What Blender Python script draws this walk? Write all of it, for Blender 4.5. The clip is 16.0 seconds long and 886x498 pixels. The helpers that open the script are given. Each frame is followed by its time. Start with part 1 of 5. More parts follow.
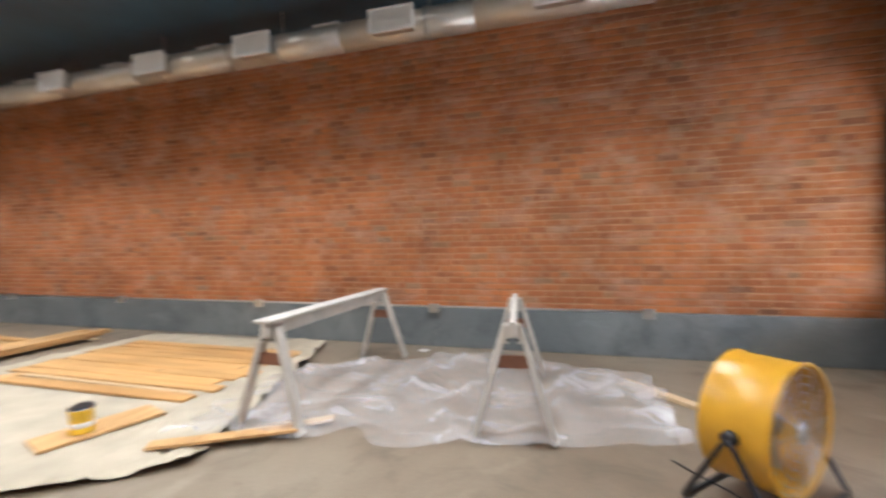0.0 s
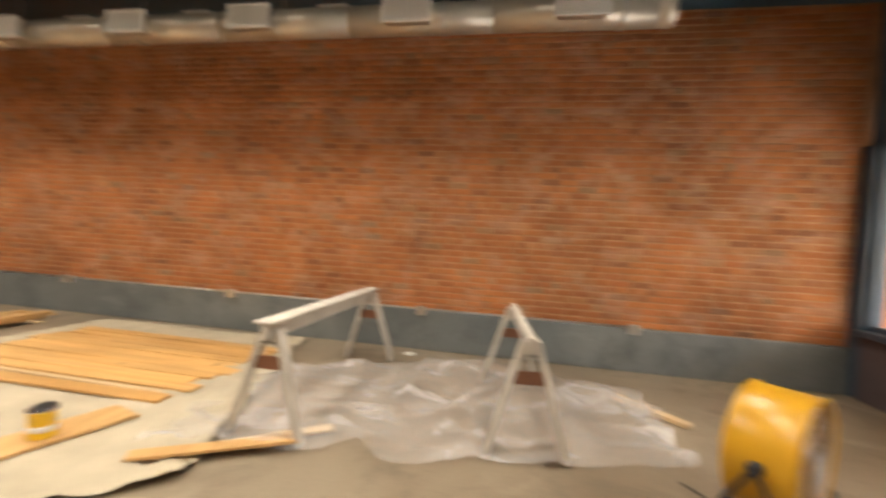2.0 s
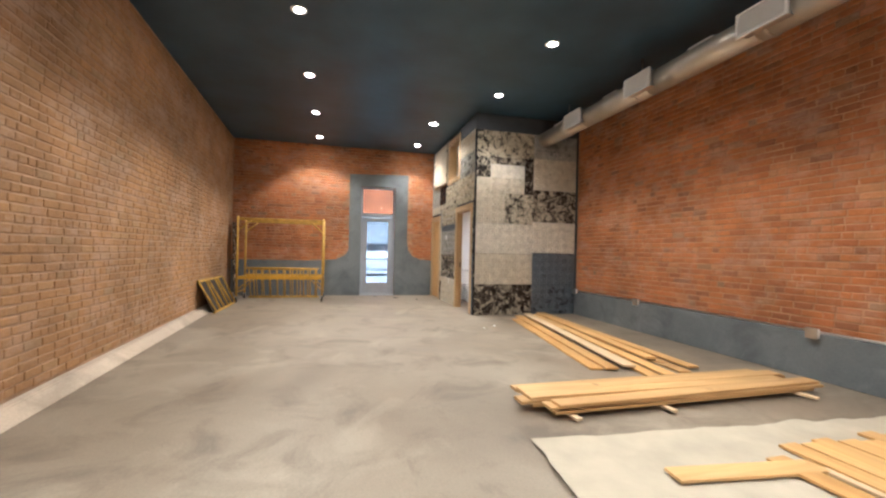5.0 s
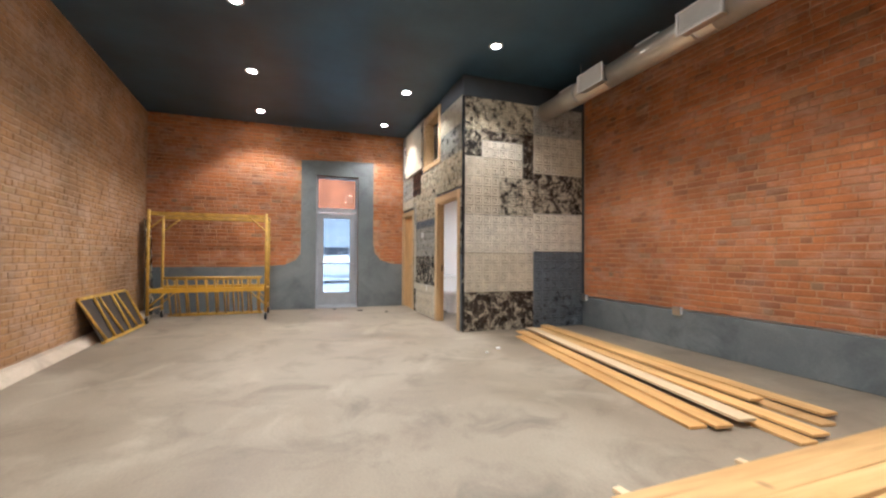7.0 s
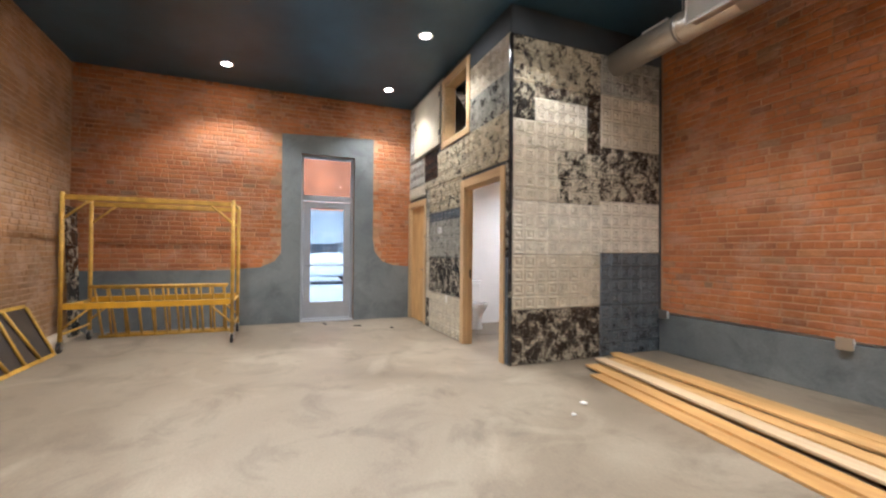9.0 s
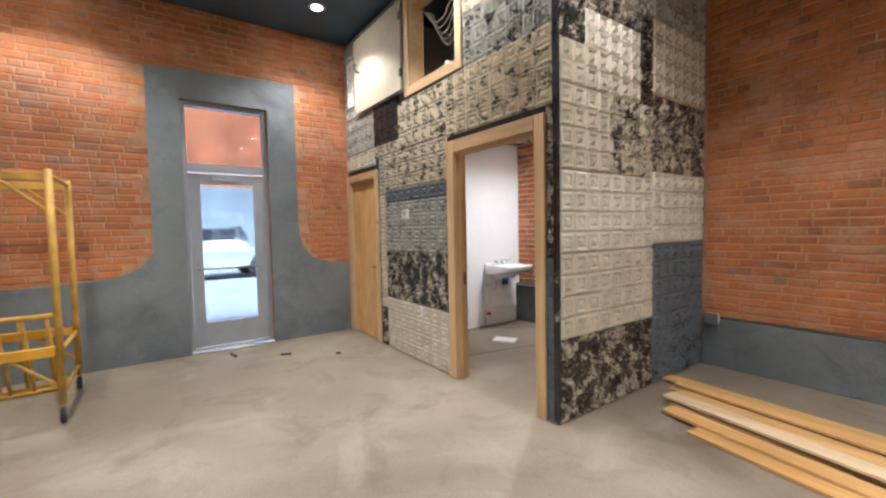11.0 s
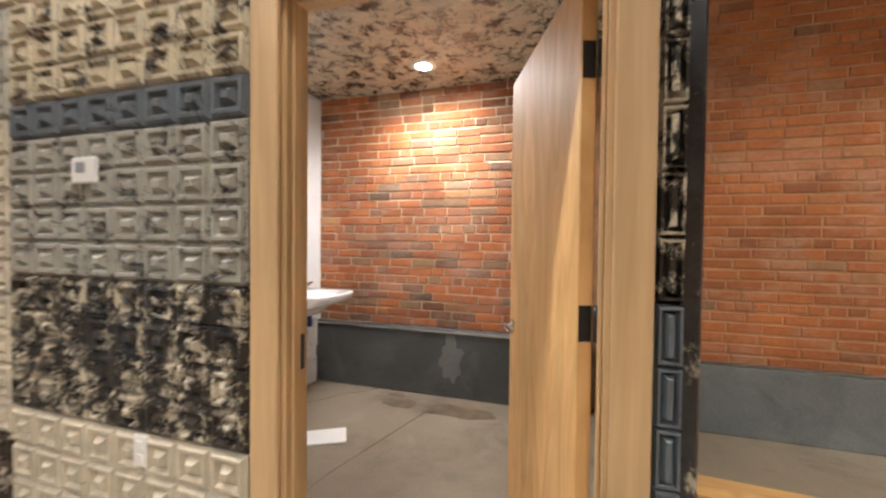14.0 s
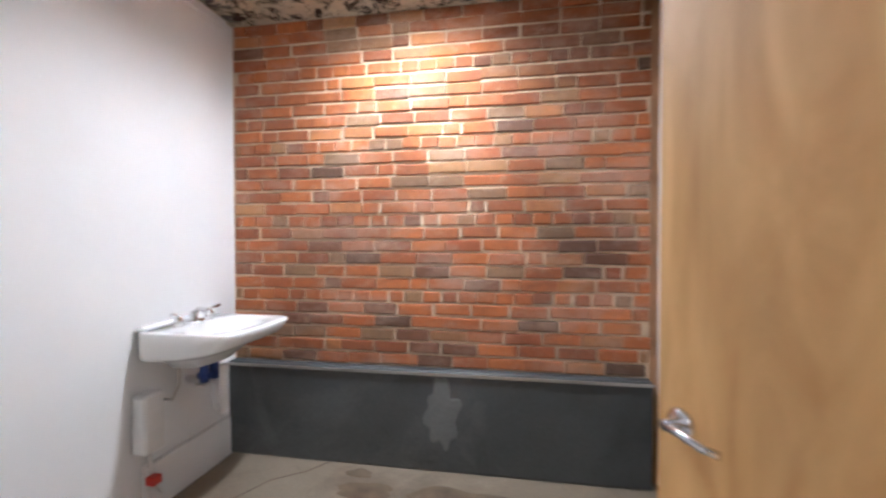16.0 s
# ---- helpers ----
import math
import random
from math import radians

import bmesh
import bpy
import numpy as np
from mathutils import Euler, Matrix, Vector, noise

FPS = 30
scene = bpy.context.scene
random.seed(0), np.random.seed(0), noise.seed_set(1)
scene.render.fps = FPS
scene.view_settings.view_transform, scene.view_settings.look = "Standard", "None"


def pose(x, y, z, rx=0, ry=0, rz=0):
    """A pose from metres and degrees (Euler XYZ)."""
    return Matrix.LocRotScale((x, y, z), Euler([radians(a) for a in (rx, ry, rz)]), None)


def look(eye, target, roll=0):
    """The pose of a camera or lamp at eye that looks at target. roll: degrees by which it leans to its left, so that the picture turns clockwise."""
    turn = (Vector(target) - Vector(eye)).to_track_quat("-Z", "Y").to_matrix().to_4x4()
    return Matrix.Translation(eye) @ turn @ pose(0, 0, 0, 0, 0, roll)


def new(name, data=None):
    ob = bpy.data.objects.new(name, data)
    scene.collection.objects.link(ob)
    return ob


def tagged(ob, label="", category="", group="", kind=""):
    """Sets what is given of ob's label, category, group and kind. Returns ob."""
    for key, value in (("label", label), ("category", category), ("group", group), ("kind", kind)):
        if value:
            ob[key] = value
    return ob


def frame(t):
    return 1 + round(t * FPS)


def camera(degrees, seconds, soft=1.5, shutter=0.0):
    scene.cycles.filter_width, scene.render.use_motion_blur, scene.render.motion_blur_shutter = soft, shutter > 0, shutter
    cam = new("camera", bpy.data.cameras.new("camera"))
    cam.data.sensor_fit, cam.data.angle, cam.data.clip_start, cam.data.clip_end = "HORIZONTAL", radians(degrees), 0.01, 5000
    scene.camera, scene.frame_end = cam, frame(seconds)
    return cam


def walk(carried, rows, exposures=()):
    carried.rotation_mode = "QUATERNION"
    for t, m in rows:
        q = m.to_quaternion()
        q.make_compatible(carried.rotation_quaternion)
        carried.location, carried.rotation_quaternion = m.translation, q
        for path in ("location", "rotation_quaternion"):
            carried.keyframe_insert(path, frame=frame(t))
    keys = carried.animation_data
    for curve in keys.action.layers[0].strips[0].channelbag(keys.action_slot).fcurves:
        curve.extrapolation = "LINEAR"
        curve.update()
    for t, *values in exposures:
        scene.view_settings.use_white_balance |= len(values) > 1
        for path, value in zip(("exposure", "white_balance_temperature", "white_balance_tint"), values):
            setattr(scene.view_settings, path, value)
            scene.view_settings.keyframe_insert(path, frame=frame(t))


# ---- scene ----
cam = camera(94.2, 16.0, soft=2.3, shutter=0.4)
PATH = [
    (0, (1.51, 0.698, 1.307), (0.952, 2.619, 1.271), -1.1),
    (0.5, (1.605, 0.7, 1.303), (1.849, 2.683, 1.214), -0.6),
    (1, (1.657, 0.672, 1.313), (2.325, 2.553, 1.192), 0.5),
    (1.5, (1.524, 0.682, 1.308), (2.053, 2.606, 1.181), 2.3),
    (2, (1.068, 0.704, 1.384), (0.713, 2.671, 1.328), 3.3),
    (2.5, (0.212, 0.668, 1.367), (-0.841, 2.367, 1.436), 1.8),
    (3, (-0.282, 0.593, 1.366), (-1.704, 2.0, 1.352), -0.3),
    (3.5, (-0.738, 0.623, 1.341), (-2.51, 1.55, 1.361), -0.2),
    (4, (-1.174, 0.655, 1.31), (-3.081, 1.258, 1.298), -0.3),
    (6.5, (-3.452, 0.885, 1.167), (-5.397, 1.351, 1.187), 1.8),
    (7, (-3.91, 0.899, 1.164), (-5.79, 1.58, 1.202), 0.3),
    (7.5, (-4.408, 0.933, 1.228), (-6.291, 1.607, 1.294), 0.8),
    (8, (-4.881, 0.928, 1.199), (-6.717, 1.718, 1.234), 0.7),
    (8.5, (-5.356, 1.006, 1.224), (-7.211, 1.752, 1.284), 1.1),
    (9, (-5.874, 0.983, 1.241), (-7.729, 1.729, 1.261), 0.5),
    (11.5, (-8.351, 1.093, 1.454), (-9.895, 2.362, 1.38), -0.4),
    (12, (-8.762, 1.317, 1.444), (-10.207, 2.7, 1.435), 0.3),
    (12.5, (-9.183, 1.489, 1.442), (-10.458, 3.03, 1.468), -1.4),
    (13, (-9.5, 1.751, 1.435), (-10.593, 3.426, 1.464), -1.6),
    (13.5, (-9.801, 2.011, 1.369), (-10.701, 3.797, 1.388), -0.6),
    (14, (-10.085, 2.264, 1.346), (-10.71, 4.163, 1.302), 0.6),
    (14.5, (-10.268, 2.587, 1.342), (-10.677, 4.545, 1.307), 0.7),
    (15, (-10.48, 2.839, 1.353), (-10.573, 4.836, 1.31), -0.5),
    (15.5, (-10.586, 3.058, 1.356), (-10.611, 5.057, 1.281), -0.7),
    (16, (-10.701, 3.306, 1.311), (-11.038, 5.277, 1.277), -0.1),
]
# stops, and the white balance, which turns cooler towards the daylight and in the washroom
EXPOSURE = [(0, 3.1, 5500, 10), (0.5, 2.8, 5400, 10), (0.9, 2.7, 5400, 10), (1.5, 2.5, 5700, 10), (1.8, 2.8, 6500, 10), (2.2, 3.0, 7400, 10), (3, 3.0, 7500, 10), (4, 3.05, 6400, 10), (6.5, 3.15, 5600, 10), (9, 3.15, 5600, 10), (11.5, 2.97, 5600, 10), (12.5, 2.9, 5700, 10), (13.5, 3.15, 6100, 10), (15.4, 3.1, 6000, 10), (16, 3.0, 5400, 10)]
walk(cam, [(t, look(eye, target, roll)) for t, eye, target, roll in PATH], EXPOSURE)

# ---- world, sun, exposure ----
world = bpy.data.worlds.new("overcast_sky")
scene.world = world
world.use_nodes = True
wn, wl = world.node_tree.nodes, world.node_tree.links
sky = wn.new("ShaderNodeTexSky")
sky.sky_type, sky.sun_disc, sky.sun_elevation, sky.sun_rotation = "NISHITA", False, radians(45), radians(152)
sky.dust_density, sky.ozone_density = 2.5, 0.3
wl.new(sky.outputs[0], wn["Background"].inputs[0])
wn["Background"].inputs[1].default_value = 0.15
sun_data = bpy.data.lights.new("sun", "SUN")
sun_data.energy, sun_data.angle, sun_data.color = 5.0, radians(8), (1.0, 0.97, 0.92)
sun = new("sun", sun_data)
sun.matrix_world = look((14, -26, 30), (0, 0, 0))

CEIL = 4.03
NORTH, SOUTH, BACK = 5.66, -1.86, -13.55
SKEW = 0.042   # the party wall closes in towards the street
LAMP_W, BATH_W = 33.0, 27.0
WARM = (1.0, 0.92, 0.82)


# ---- materials ----
def ramp(nt, fac, stops):
    r = nt.nodes.new("ShaderNodeValToRGB")
    while len(r.color_ramp.elements) < len(stops):
        r.color_ramp.elements.new(0.5)
    for e, (p, c) in zip(r.color_ramp.elements, stops):
        e.position = p
        e.color = (*c, 1) if len(c) == 3 else c
    nt.links.new(fac, r.inputs[0])
    return r.outputs[0]


def grey(v):
    return (v, v, v)


def noise_tex(nt, scale, detail=4.0, rough=0.55, stretch=None, distort=0.0, obj=False):
    tc = nt.nodes.new("ShaderNodeTexCoord")
    n = nt.nodes.new("ShaderNodeTexNoise")
    n.inputs["Scale"].default_value, n.inputs["Detail"].default_value = scale, detail
    n.inputs["Roughness"].default_value, n.inputs["Distortion"].default_value = rough, distort
    vec = tc.outputs["Object"]
    if not obj:
        vec = nt.nodes.new("ShaderNodeNewGeometry").outputs["Position"]
    if stretch:
        m = nt.nodes.new("ShaderNodeMapping")
        m.inputs["Scale"].default_value = stretch
        nt.links.new(vec, m.inputs[0])
        vec = m.outputs[0]
    nt.links.new(vec, n.inputs["Vector"])
    return n.outputs[0]


def mix(nt, fac, a, b, mode="MIX"):
    m = nt.nodes.new("ShaderNodeMix")
    m.data_type, m.blend_type = "RGBA", mode
    for sock, v in ((m.inputs[0], fac), (m.inputs[6], a), (m.inputs[7], b)):
        if isinstance(v, (int, float)):
            sock.default_value = v
        elif isinstance(v, tuple):
            sock.default_value = (*v, 1)
        else:
            nt.links.new(v, sock)
    return m.outputs[2]


def material(name, rough=0.7, metal=0.0):
    m = bpy.data.materials.new(name)
    m.use_nodes = True
    b = m.node_tree.nodes["Principled BSDF"]
    b.inputs["Roughness"].default_value, b.inputs["Metallic"].default_value = rough, metal
    return m, m.node_tree, b


def bump(nt, b, height, strength=0.3, dist=0.01):
    n = nt.nodes.new("ShaderNodeBump")
    n.inputs["Strength"].default_value, n.inputs["Distance"].default_value = strength, dist
    nt.links.new(height, n.inputs["Height"])
    nt.links.new(n.outputs[0], b.inputs["Normal"])


def plain(name, c, rough=0.6, metal=0.0, vary=0.18, scale=6.0, bumpy=0.1):
    m, nt, b = material(name, rough, metal)
    n = noise_tex(nt, scale, 6)
    lo, hi = tuple(x * (1 - vary) for x in c), tuple(min(1, x * (1 + vary)) for x in c)
    nt.links.new(ramp(nt, n, [(0.3, lo), (0.7, hi)]), b.inputs["Base Color"])
    if bumpy:
        bump(nt, b, noise_tex(nt, scale * 12, 4), bumpy, 0.004)
    return m


def brick_material(name, single, worn=0.5, tint=(1, 1, 1), even=0.0, wild=False):
    m, nt, b = material(name, 0.9)
    if single:
        rnd = nt.nodes.new("ShaderNodeObjectInfo").outputs["Random"]
    else:
        rnd = nt.nodes.new("ShaderNodeNewGeometry").outputs["Random Per Island"]
    T = lambda r, g, bb: (1.25 * r * tint[0], 1.42 * g * tint[1], 1.12 * bb * tint[2])
    col = ramp(nt, rnd, [(0.0, T(.20, .085, .05)), (0.06, T(.28, .098, .046)), (0.3, T(.35, .118, .047)), (0.6, T(.40, .142, .056)), (0.85, T(.345, .112, .049)), (0.95, T(.40, .18, .095)), (1.0, T(.22, .13, .09))])
    if wild:
        col = ramp(nt, rnd, [(0.0, T(.10, .06, .045)), (0.05, T(.16, .075, .05)), (0.14, T(.24, .085, .045)), (0.28, T(.34, .115, .05)), (0.55, T(.42, .145, .055)), (0.76, T(.30, .095, .045)), (0.84, T(.44, .19, .085)), (0.93, T(.20, .125, .085)), (1.0, T(.40, .22, .12))])
    if even:
        col = mix(nt, even, col, T(.37, .135, .062))
    big = ramp(nt, noise_tex(nt, 0.9, 5, 0.6), [(0.33, grey(0.62)), (0.67, grey(1.18))])
    col = mix(nt, 1.0, col, big, "MULTIPLY")
    fine = ramp(nt, noise_tex(nt, 38, 5, 0.7), [(0.25, grey(0.7)), (0.75, grey(1.15))])
    col = mix(nt, 0.8, col, fine, "MULTIPLY")
    patch = ramp(nt, noise_tex(nt, 2.1, 9, 0.72, (1, 1, 1.9)), [(0.56 - 0.08 * worn, grey(0)), (0.74, grey(0.8 * worn))])
    col = mix(nt, patch, col, (.50, .36, .27))
    if wild:
        lime = ramp(nt, noise_tex(nt, 4.2, 10, 0.78, (1, 1, 1.4), 0.8), [(0.56, grey(0)), (0.68, grey(0.55))])
        col = mix(nt, lime, col, (.55, .36, .24))
        grime = ramp(nt, noise_tex(nt, 1.7, 9, 0.72, None, 0.6), [(0.50, grey(0)), (0.66, grey(0.6))])
        col = mix(nt, grime, col, (.13, .055, .03))
    soot = ramp(nt, noise_tex(nt, 3.3, 8, 0.7, (0.6, 0.6, 1.6)), [(0.62, grey(0)), (0.76, grey(0.32))])
    col = mix(nt, soot, col, (.12, .07, .05))
    nt.links.new(col, b.inputs["Base Color"])
    bump(nt, b, noise_tex(nt, 55, 6, 0.7), 0.55, 0.006)
    return m


def wood_material(name, a, c, axis=0, rough=0.5, knots=True, cross=14, wave=0.4):
    """Grain runs along the given world axis."""
    m, nt, b = material(name, rough)
    s = [cross, cross, cross]
    s[axis] = 0.9
    n = noise_tex(nt, 1.6, 8, 0.6, tuple(s), wave)
    col = ramp(nt, n, [(0.28, a), (0.5, tuple((x + y) / 2 for x, y in zip(a, c))), (0.72, c)])
    rnd = nt.nodes.new("ShaderNodeObjectInfo").outputs["Random"]
    col = mix(nt, 0.75, col, ramp(nt, rnd, [(0, (.82, .78, .72)), (0.5, grey(1.0)), (1, (1.12, 1.14, 1.16))]), "MULTIPLY")
    s2 = [3.2, 3.2, 3.2]
    s2[axis] = 0.8
    blot = ramp(nt, noise_tex(nt, 1.3, 3, 0.5, tuple(s2)), [(0.35, grey(0.84)), (0.65, grey(1.08))])
    col = mix(nt, 1.0, col, blot, "MULTIPLY")
    if knots:
        k = ramp(nt, noise_tex(nt, 5, 1, 0.3, (1, 1, 1)), [(0.74, grey(0)), (0.80, grey(0.6))])
        col = mix(nt, k, col, tuple(x * 0.45 for x in a))
    nt.links.new(col, b.inputs["Base Color"])
    bump(nt, b, n, 0.12, 0.003)
    return m


def tin_material(name, base, under, peel, rough=0.34):
    """Old stamped tin: paint over dark metal, flaked by the share given."""
    m, nt, b = material(name, rough)
    n1 = noise_tex(nt, 7.5, 12, 0.82, (1, 1, 1.0), 0.4)
    rnd = nt.nodes.new("ShaderNodeObjectInfo").outputs["Random"]
    sh = nt.nodes.new("ShaderNodeMath")
    sh.operation = "MULTIPLY_ADD"
    nt.links.new(rnd, sh.inputs[0])
    sh.inputs[1].default_value = 0.06
    nt.links.new(n1, sh.inputs[2])
    e = 0.35 + 0.36 * peel
    f = ramp(nt, sh.outputs[0], [(e - 0.035, grey(1)), (e + 0.025, grey(0))])
    tone = ramp(nt, noise_tex(nt, 9, 6, 0.65), [(0.3, tuple(x * 0.72 for x in base)), (0.7, tuple(min(1, x * 1.12) for x in base))])
    dark = ramp(nt, noise_tex(nt, 14, 6, 0.7), [(0.3, tuple(x * 0.5 for x in under)), (0.7, tuple(x * 1.6 for x in under))])
    nt.links.new(mix(nt, f, tone, dark), b.inputs["Base Color"])
    nt.links.new(ramp(nt, f, [(0, grey(rough + .1)), (1, grey(rough - 0.12))]), b.inputs["Roughness"])
    bump(nt, b, noise_tex(nt, 30, 6, 0.7), 0.35, 0.004)
    return m


def concrete_material(name, a, c, d, rough, cracks=True):
    m, nt, b = material(name, rough)
    n = noise_tex(nt, 0.55, 8, 0.62, None, 0.5)
    col = ramp(nt, n, [(0.3, a), (0.5, c), (0.68, d)])
    st = ramp(nt, noise_tex(nt, 1.9, 7, 0.65, None, 0.6), [(0.50, grey(0)), (0.70, grey(0.62))])
    col = mix(nt, st, col, tuple(x * 0.62 for x in a))
    wht = ramp(nt, noise_tex(nt, 1.3, 6, 0.6, None, 1.0), [(0.56, grey(0)), (0.72, grey(0.4))])
    col = mix(nt, wht, col, tuple(min(1, x * 1.3) for x in d))
    sp = ramp(nt, noise_tex(nt, 60, 4, 0.7), [(0.3, grey(0.86)), (0.7, grey(1.08))])
    col = mix(nt, 1.0, col, sp, "MULTIPLY")
    nt.links.new(col, b.inputs["Base Color"])
    nt.links.new(ramp(nt, n, [(0.3, grey(rough - 0.12)), (0.7, grey(rough + 0.12))]), b.inputs["Roughness"])
    bump(nt, b, noise_tex(nt, 25, 7, 0.65), 0.15, 0.004)
    return m


def glass_material(name="window_glass", tint=(1, 1, 1)):
    m, nt, b = material(name, 0.0)
    out = nt.nodes["Material Output"]
    tr, gl, mx = nt.nodes.new("ShaderNodeBsdfTransparent"), nt.nodes.new("ShaderNodeBsdfGlossy"), nt.nodes.new("ShaderNodeMixShader")
    tr.inputs["Color"].default_value = (*tint, 1)
    gl.inputs["Roughness"].default_value = 0.02
    fr = nt.nodes.new("ShaderNodeLayerWeight")
    nt.links.new(ramp(nt, fr.outputs["Facing"], [(0.0, grey(0.03)), (0.6, grey(0.06)), (0.85, grey(0.2)), (1.0, grey(0.7))]), mx.inputs[0])
    nt.links.new(tr.outputs[0], mx.inputs[1])
    nt.links.new(gl.outputs[0], mx.inputs[2])
    nt.links.new(mx.outputs[0], out.inputs[0])
    return m


def film_material():
    """Thin clear polythene: mostly see-through, milky in the folds."""
    m, nt, b = material("polythene_film", 0.25)
    out = nt.nodes["Material Output"]
    tr, mx = nt.nodes.new("ShaderNodeBsdfTransparent"), nt.nodes.new("ShaderNodeMixShader")
    b.inputs["Base Color"].default_value = (.82, .80, .80, 1)
    b.inputs["Specular IOR Level"].default_value = 0.9
    f = ramp(nt, noise_tex(nt, 1.8, 5, 0.6, (1, 1.6, 1), 1.0), [(0.3, grey(0.10)), (0.5, grey(0.22)), (0.72, grey(0.58))])
    nt.links.new(f, mx.inputs[0])
    nt.links.new(tr.outputs[0], mx.inputs[1])
    nt.links.new(b.outputs[0], mx.inputs[2])
    nt.links.new(mx.outputs[0], out.inputs[0])
    bump(nt, b, noise_tex(nt, 7, 5, 0.6, (1, 1.8, 1), 1.0), 0.7, 0.02)
    return m


def glow(name, c, s):
    m, nt, b = material(name, 0.5)
    b.inputs["Base Color"].default_value = (*c, 1)
    b.inputs["Emission Color"].default_value = (*c, 1)
    b.inputs["Emission Strength"].default_value = s
    return m


M = {}
M["brick"] = brick_material("red_brick", False, 0.8, (1.03, .93, .93), 0.1)
M["brick_one"] = brick_material("red_brick_single", True, 0.9, (1.0, .84, .84), wild=True)
M["brick_south"] = brick_material("tan_red_brick", False, 1.0, (0.93, 1.22, 1.45), 0.65)
M["brick_out"] = brick_material("outdoor_brick", False, 0.3, (1.0, 0.8, 0.9))
M["mortar"] = plain("lime_mortar", (.40, .22, .115), 0.95, 0, 0.3, 5, 0.5)
M["mortar_bath"] = plain("cream_lime_mortar", (.66, .52, .36), 0.95, 0, 0.3, 5, 0.5)
M["mortar_pale"] = plain("pale_lime_mortar", (.40, .25, .15), 0.95, 0, 0.3, 5, 0.5)
M["plaster"] = concrete_material("grey_cement_render", (.10, .115, .12), (.15, .165, .165), (.21, .225, .22), 0.75)
M["plaster_dark"] = concrete_material("dark_cement_render", (.045, .05, .05), (.075, .08, .08), (.15, .155, .15), 0.6)
M["plaster_pale"] = concrete_material("pale_cement_skim", (.11, .115, .11), (.16, .165, .16), (.22, .22, .21), 0.8)
M["floor"] = concrete_material("concrete_floor", (.165, .128, .088), (.25, .20, .142), (.325, .272, .20), 0.5)
M["curb"] = concrete_material("pale_concrete", (.42, .33, .23), (.50, .40, .29), (.56, .46, .34), 0.7)
# dark navy paint, its colour lifted and blued to include lens haze
M["ceiling"] = plain("dark_ceiling_paint_with_flare", (.030, .072, .115), 0.45, 0, 0.25, 1.2, 0.25)
# near-black storefront paint with the blue of the lens flare mixed in
M["dark_paint"] = plain("dark_slate_paint_with_flare", (.04, .068, .105), 0.4, 0, 0.15, 3, 0.05)
M["knee"] = plain("dull_plum_paint", (.10, .075, .08), 0.6, 0, 0.2, 4, 0.3)
M["wet"] = plain("damp_brown_stain", (.15, .105, .066), 0.5, 0, 0.35, 9, 0.1)
M["navy"] = plain("charcoal_board", (.05, .06, .07), 0.6, 0, 0.2, 2, 0.1)
M["white"] = plain("white_wall_paint", (.80, .80, .79), 0.55, 0, 0.03, 2, 0.05)
M["china"] = plain("white_glazed_china", (.82, .82, .80), 0.12, 0, 0.01, 2, 0)
M["plastic_white"] = plain("white_plastic", (.74, .73, .70), 0.35, 0, 0.04, 8, 0)
M["chrome"] = plain("chrome", (.72, .72, .72), 0.14, 1, 0.05, 8, 0)
M["galv"] = plain("galvanised_steel", (.55, .53, .49), 0.38, 1, 0.15, 4, 0.1)
M["duct"] = plain("painted_duct", (.55, .50, .42), 0.35, 0.5, 0.12, 3, 0.15)
M["alu"] = plain("anodised_aluminium", (.40, .42, .44), 0.4, 0.6, 0.08, 4, 0.05)
M["black"] = plain("black_rubber", (.016, .016, .017), 0.6, 0, 0.2, 9, 0.1)
M["iron"] = plain("dark_steel_tube", (.035, .035, .037), 0.35, 0.6, 0.2, 9, 0.1)
M["yellow"] = plain("yellow_enamel", (.62, .33, .02), 0.32, 0, 0.12, 6, 0.08)
M["can_yellow"] = plain("bright_yellow_label", (.78, .50, .03), 0.4, 0, 0.08, 9, 0)
M["yellow_old"] = plain("worn_yellow_paint", (.50, .29, .04), 0.5, 0, 0.3, 7, 0.2)
M["red"] = plain("red_plastic", (.5, .03, .02), 0.4, 0, 0.05, 7, 0)
M["blue_plastic"] = plain("blue_plastic", (.02, .05, .22), 0.4, 0, 0.05, 7, 0)
M["canvas"] = plain("canvas_drop_cloth", (.44, .385, .285), 0.95, 0, 0.14, 2.5, 0.4)
M["paper"] = plain("white_paper", (.78, .77, .74), 0.7, 0, 0.05, 8, 0.05)
M["door_wood_z"] = wood_material("birch_veneer", (.54, .30, .105), (.76, .485, .205), 2, 0.6, False, 4.0, 2.2)
M["trim_z"] = wood_material("poplar_trim_upright", (.47, .31, .15), (.63, .44, .235), 2, 0.45)
M["trim_x"] = wood_material("poplar_trim_level", (.47, .31, .15), (.63, .44, .235), 0, 0.45)
M["pine_x"] = wood_material("pine_board_long", (.52, .28, .085), (.70, .43, .17), 0, 0.5)
M["pine_pale"] = wood_material("pale_pine_board", (.66, .48, .27), (.78, .61, .39), 0, 0.5)
M["pine_y"] = wood_material("pine_board_cross", (.47, .27, .095), (.66, .42, .185), 1, 0.5)
M["soffit"] = wood_material("cedar_soffit", (.52, .36, .22), (.72, .54, .36), 1, 0.5)
M["cream_door"] = plain("cream_board", (.47, .41, .29), 0.7, 0, 0.12, 3, 0.1)
M["tin_cream"] = tin_material("cream_painted_tin", (.56, .50, .38), (.04, .033, .027), 0.14)
M["tin_white"] = tin_material("off_white_painted_tin", (.66, .61, .50), (.06, .05, .04), 0.08)
M["tin_half"] = tin_material("dark_tin_with_cream_flakes", (.52, .46, .34), (.028, .025, .022), 0.52)
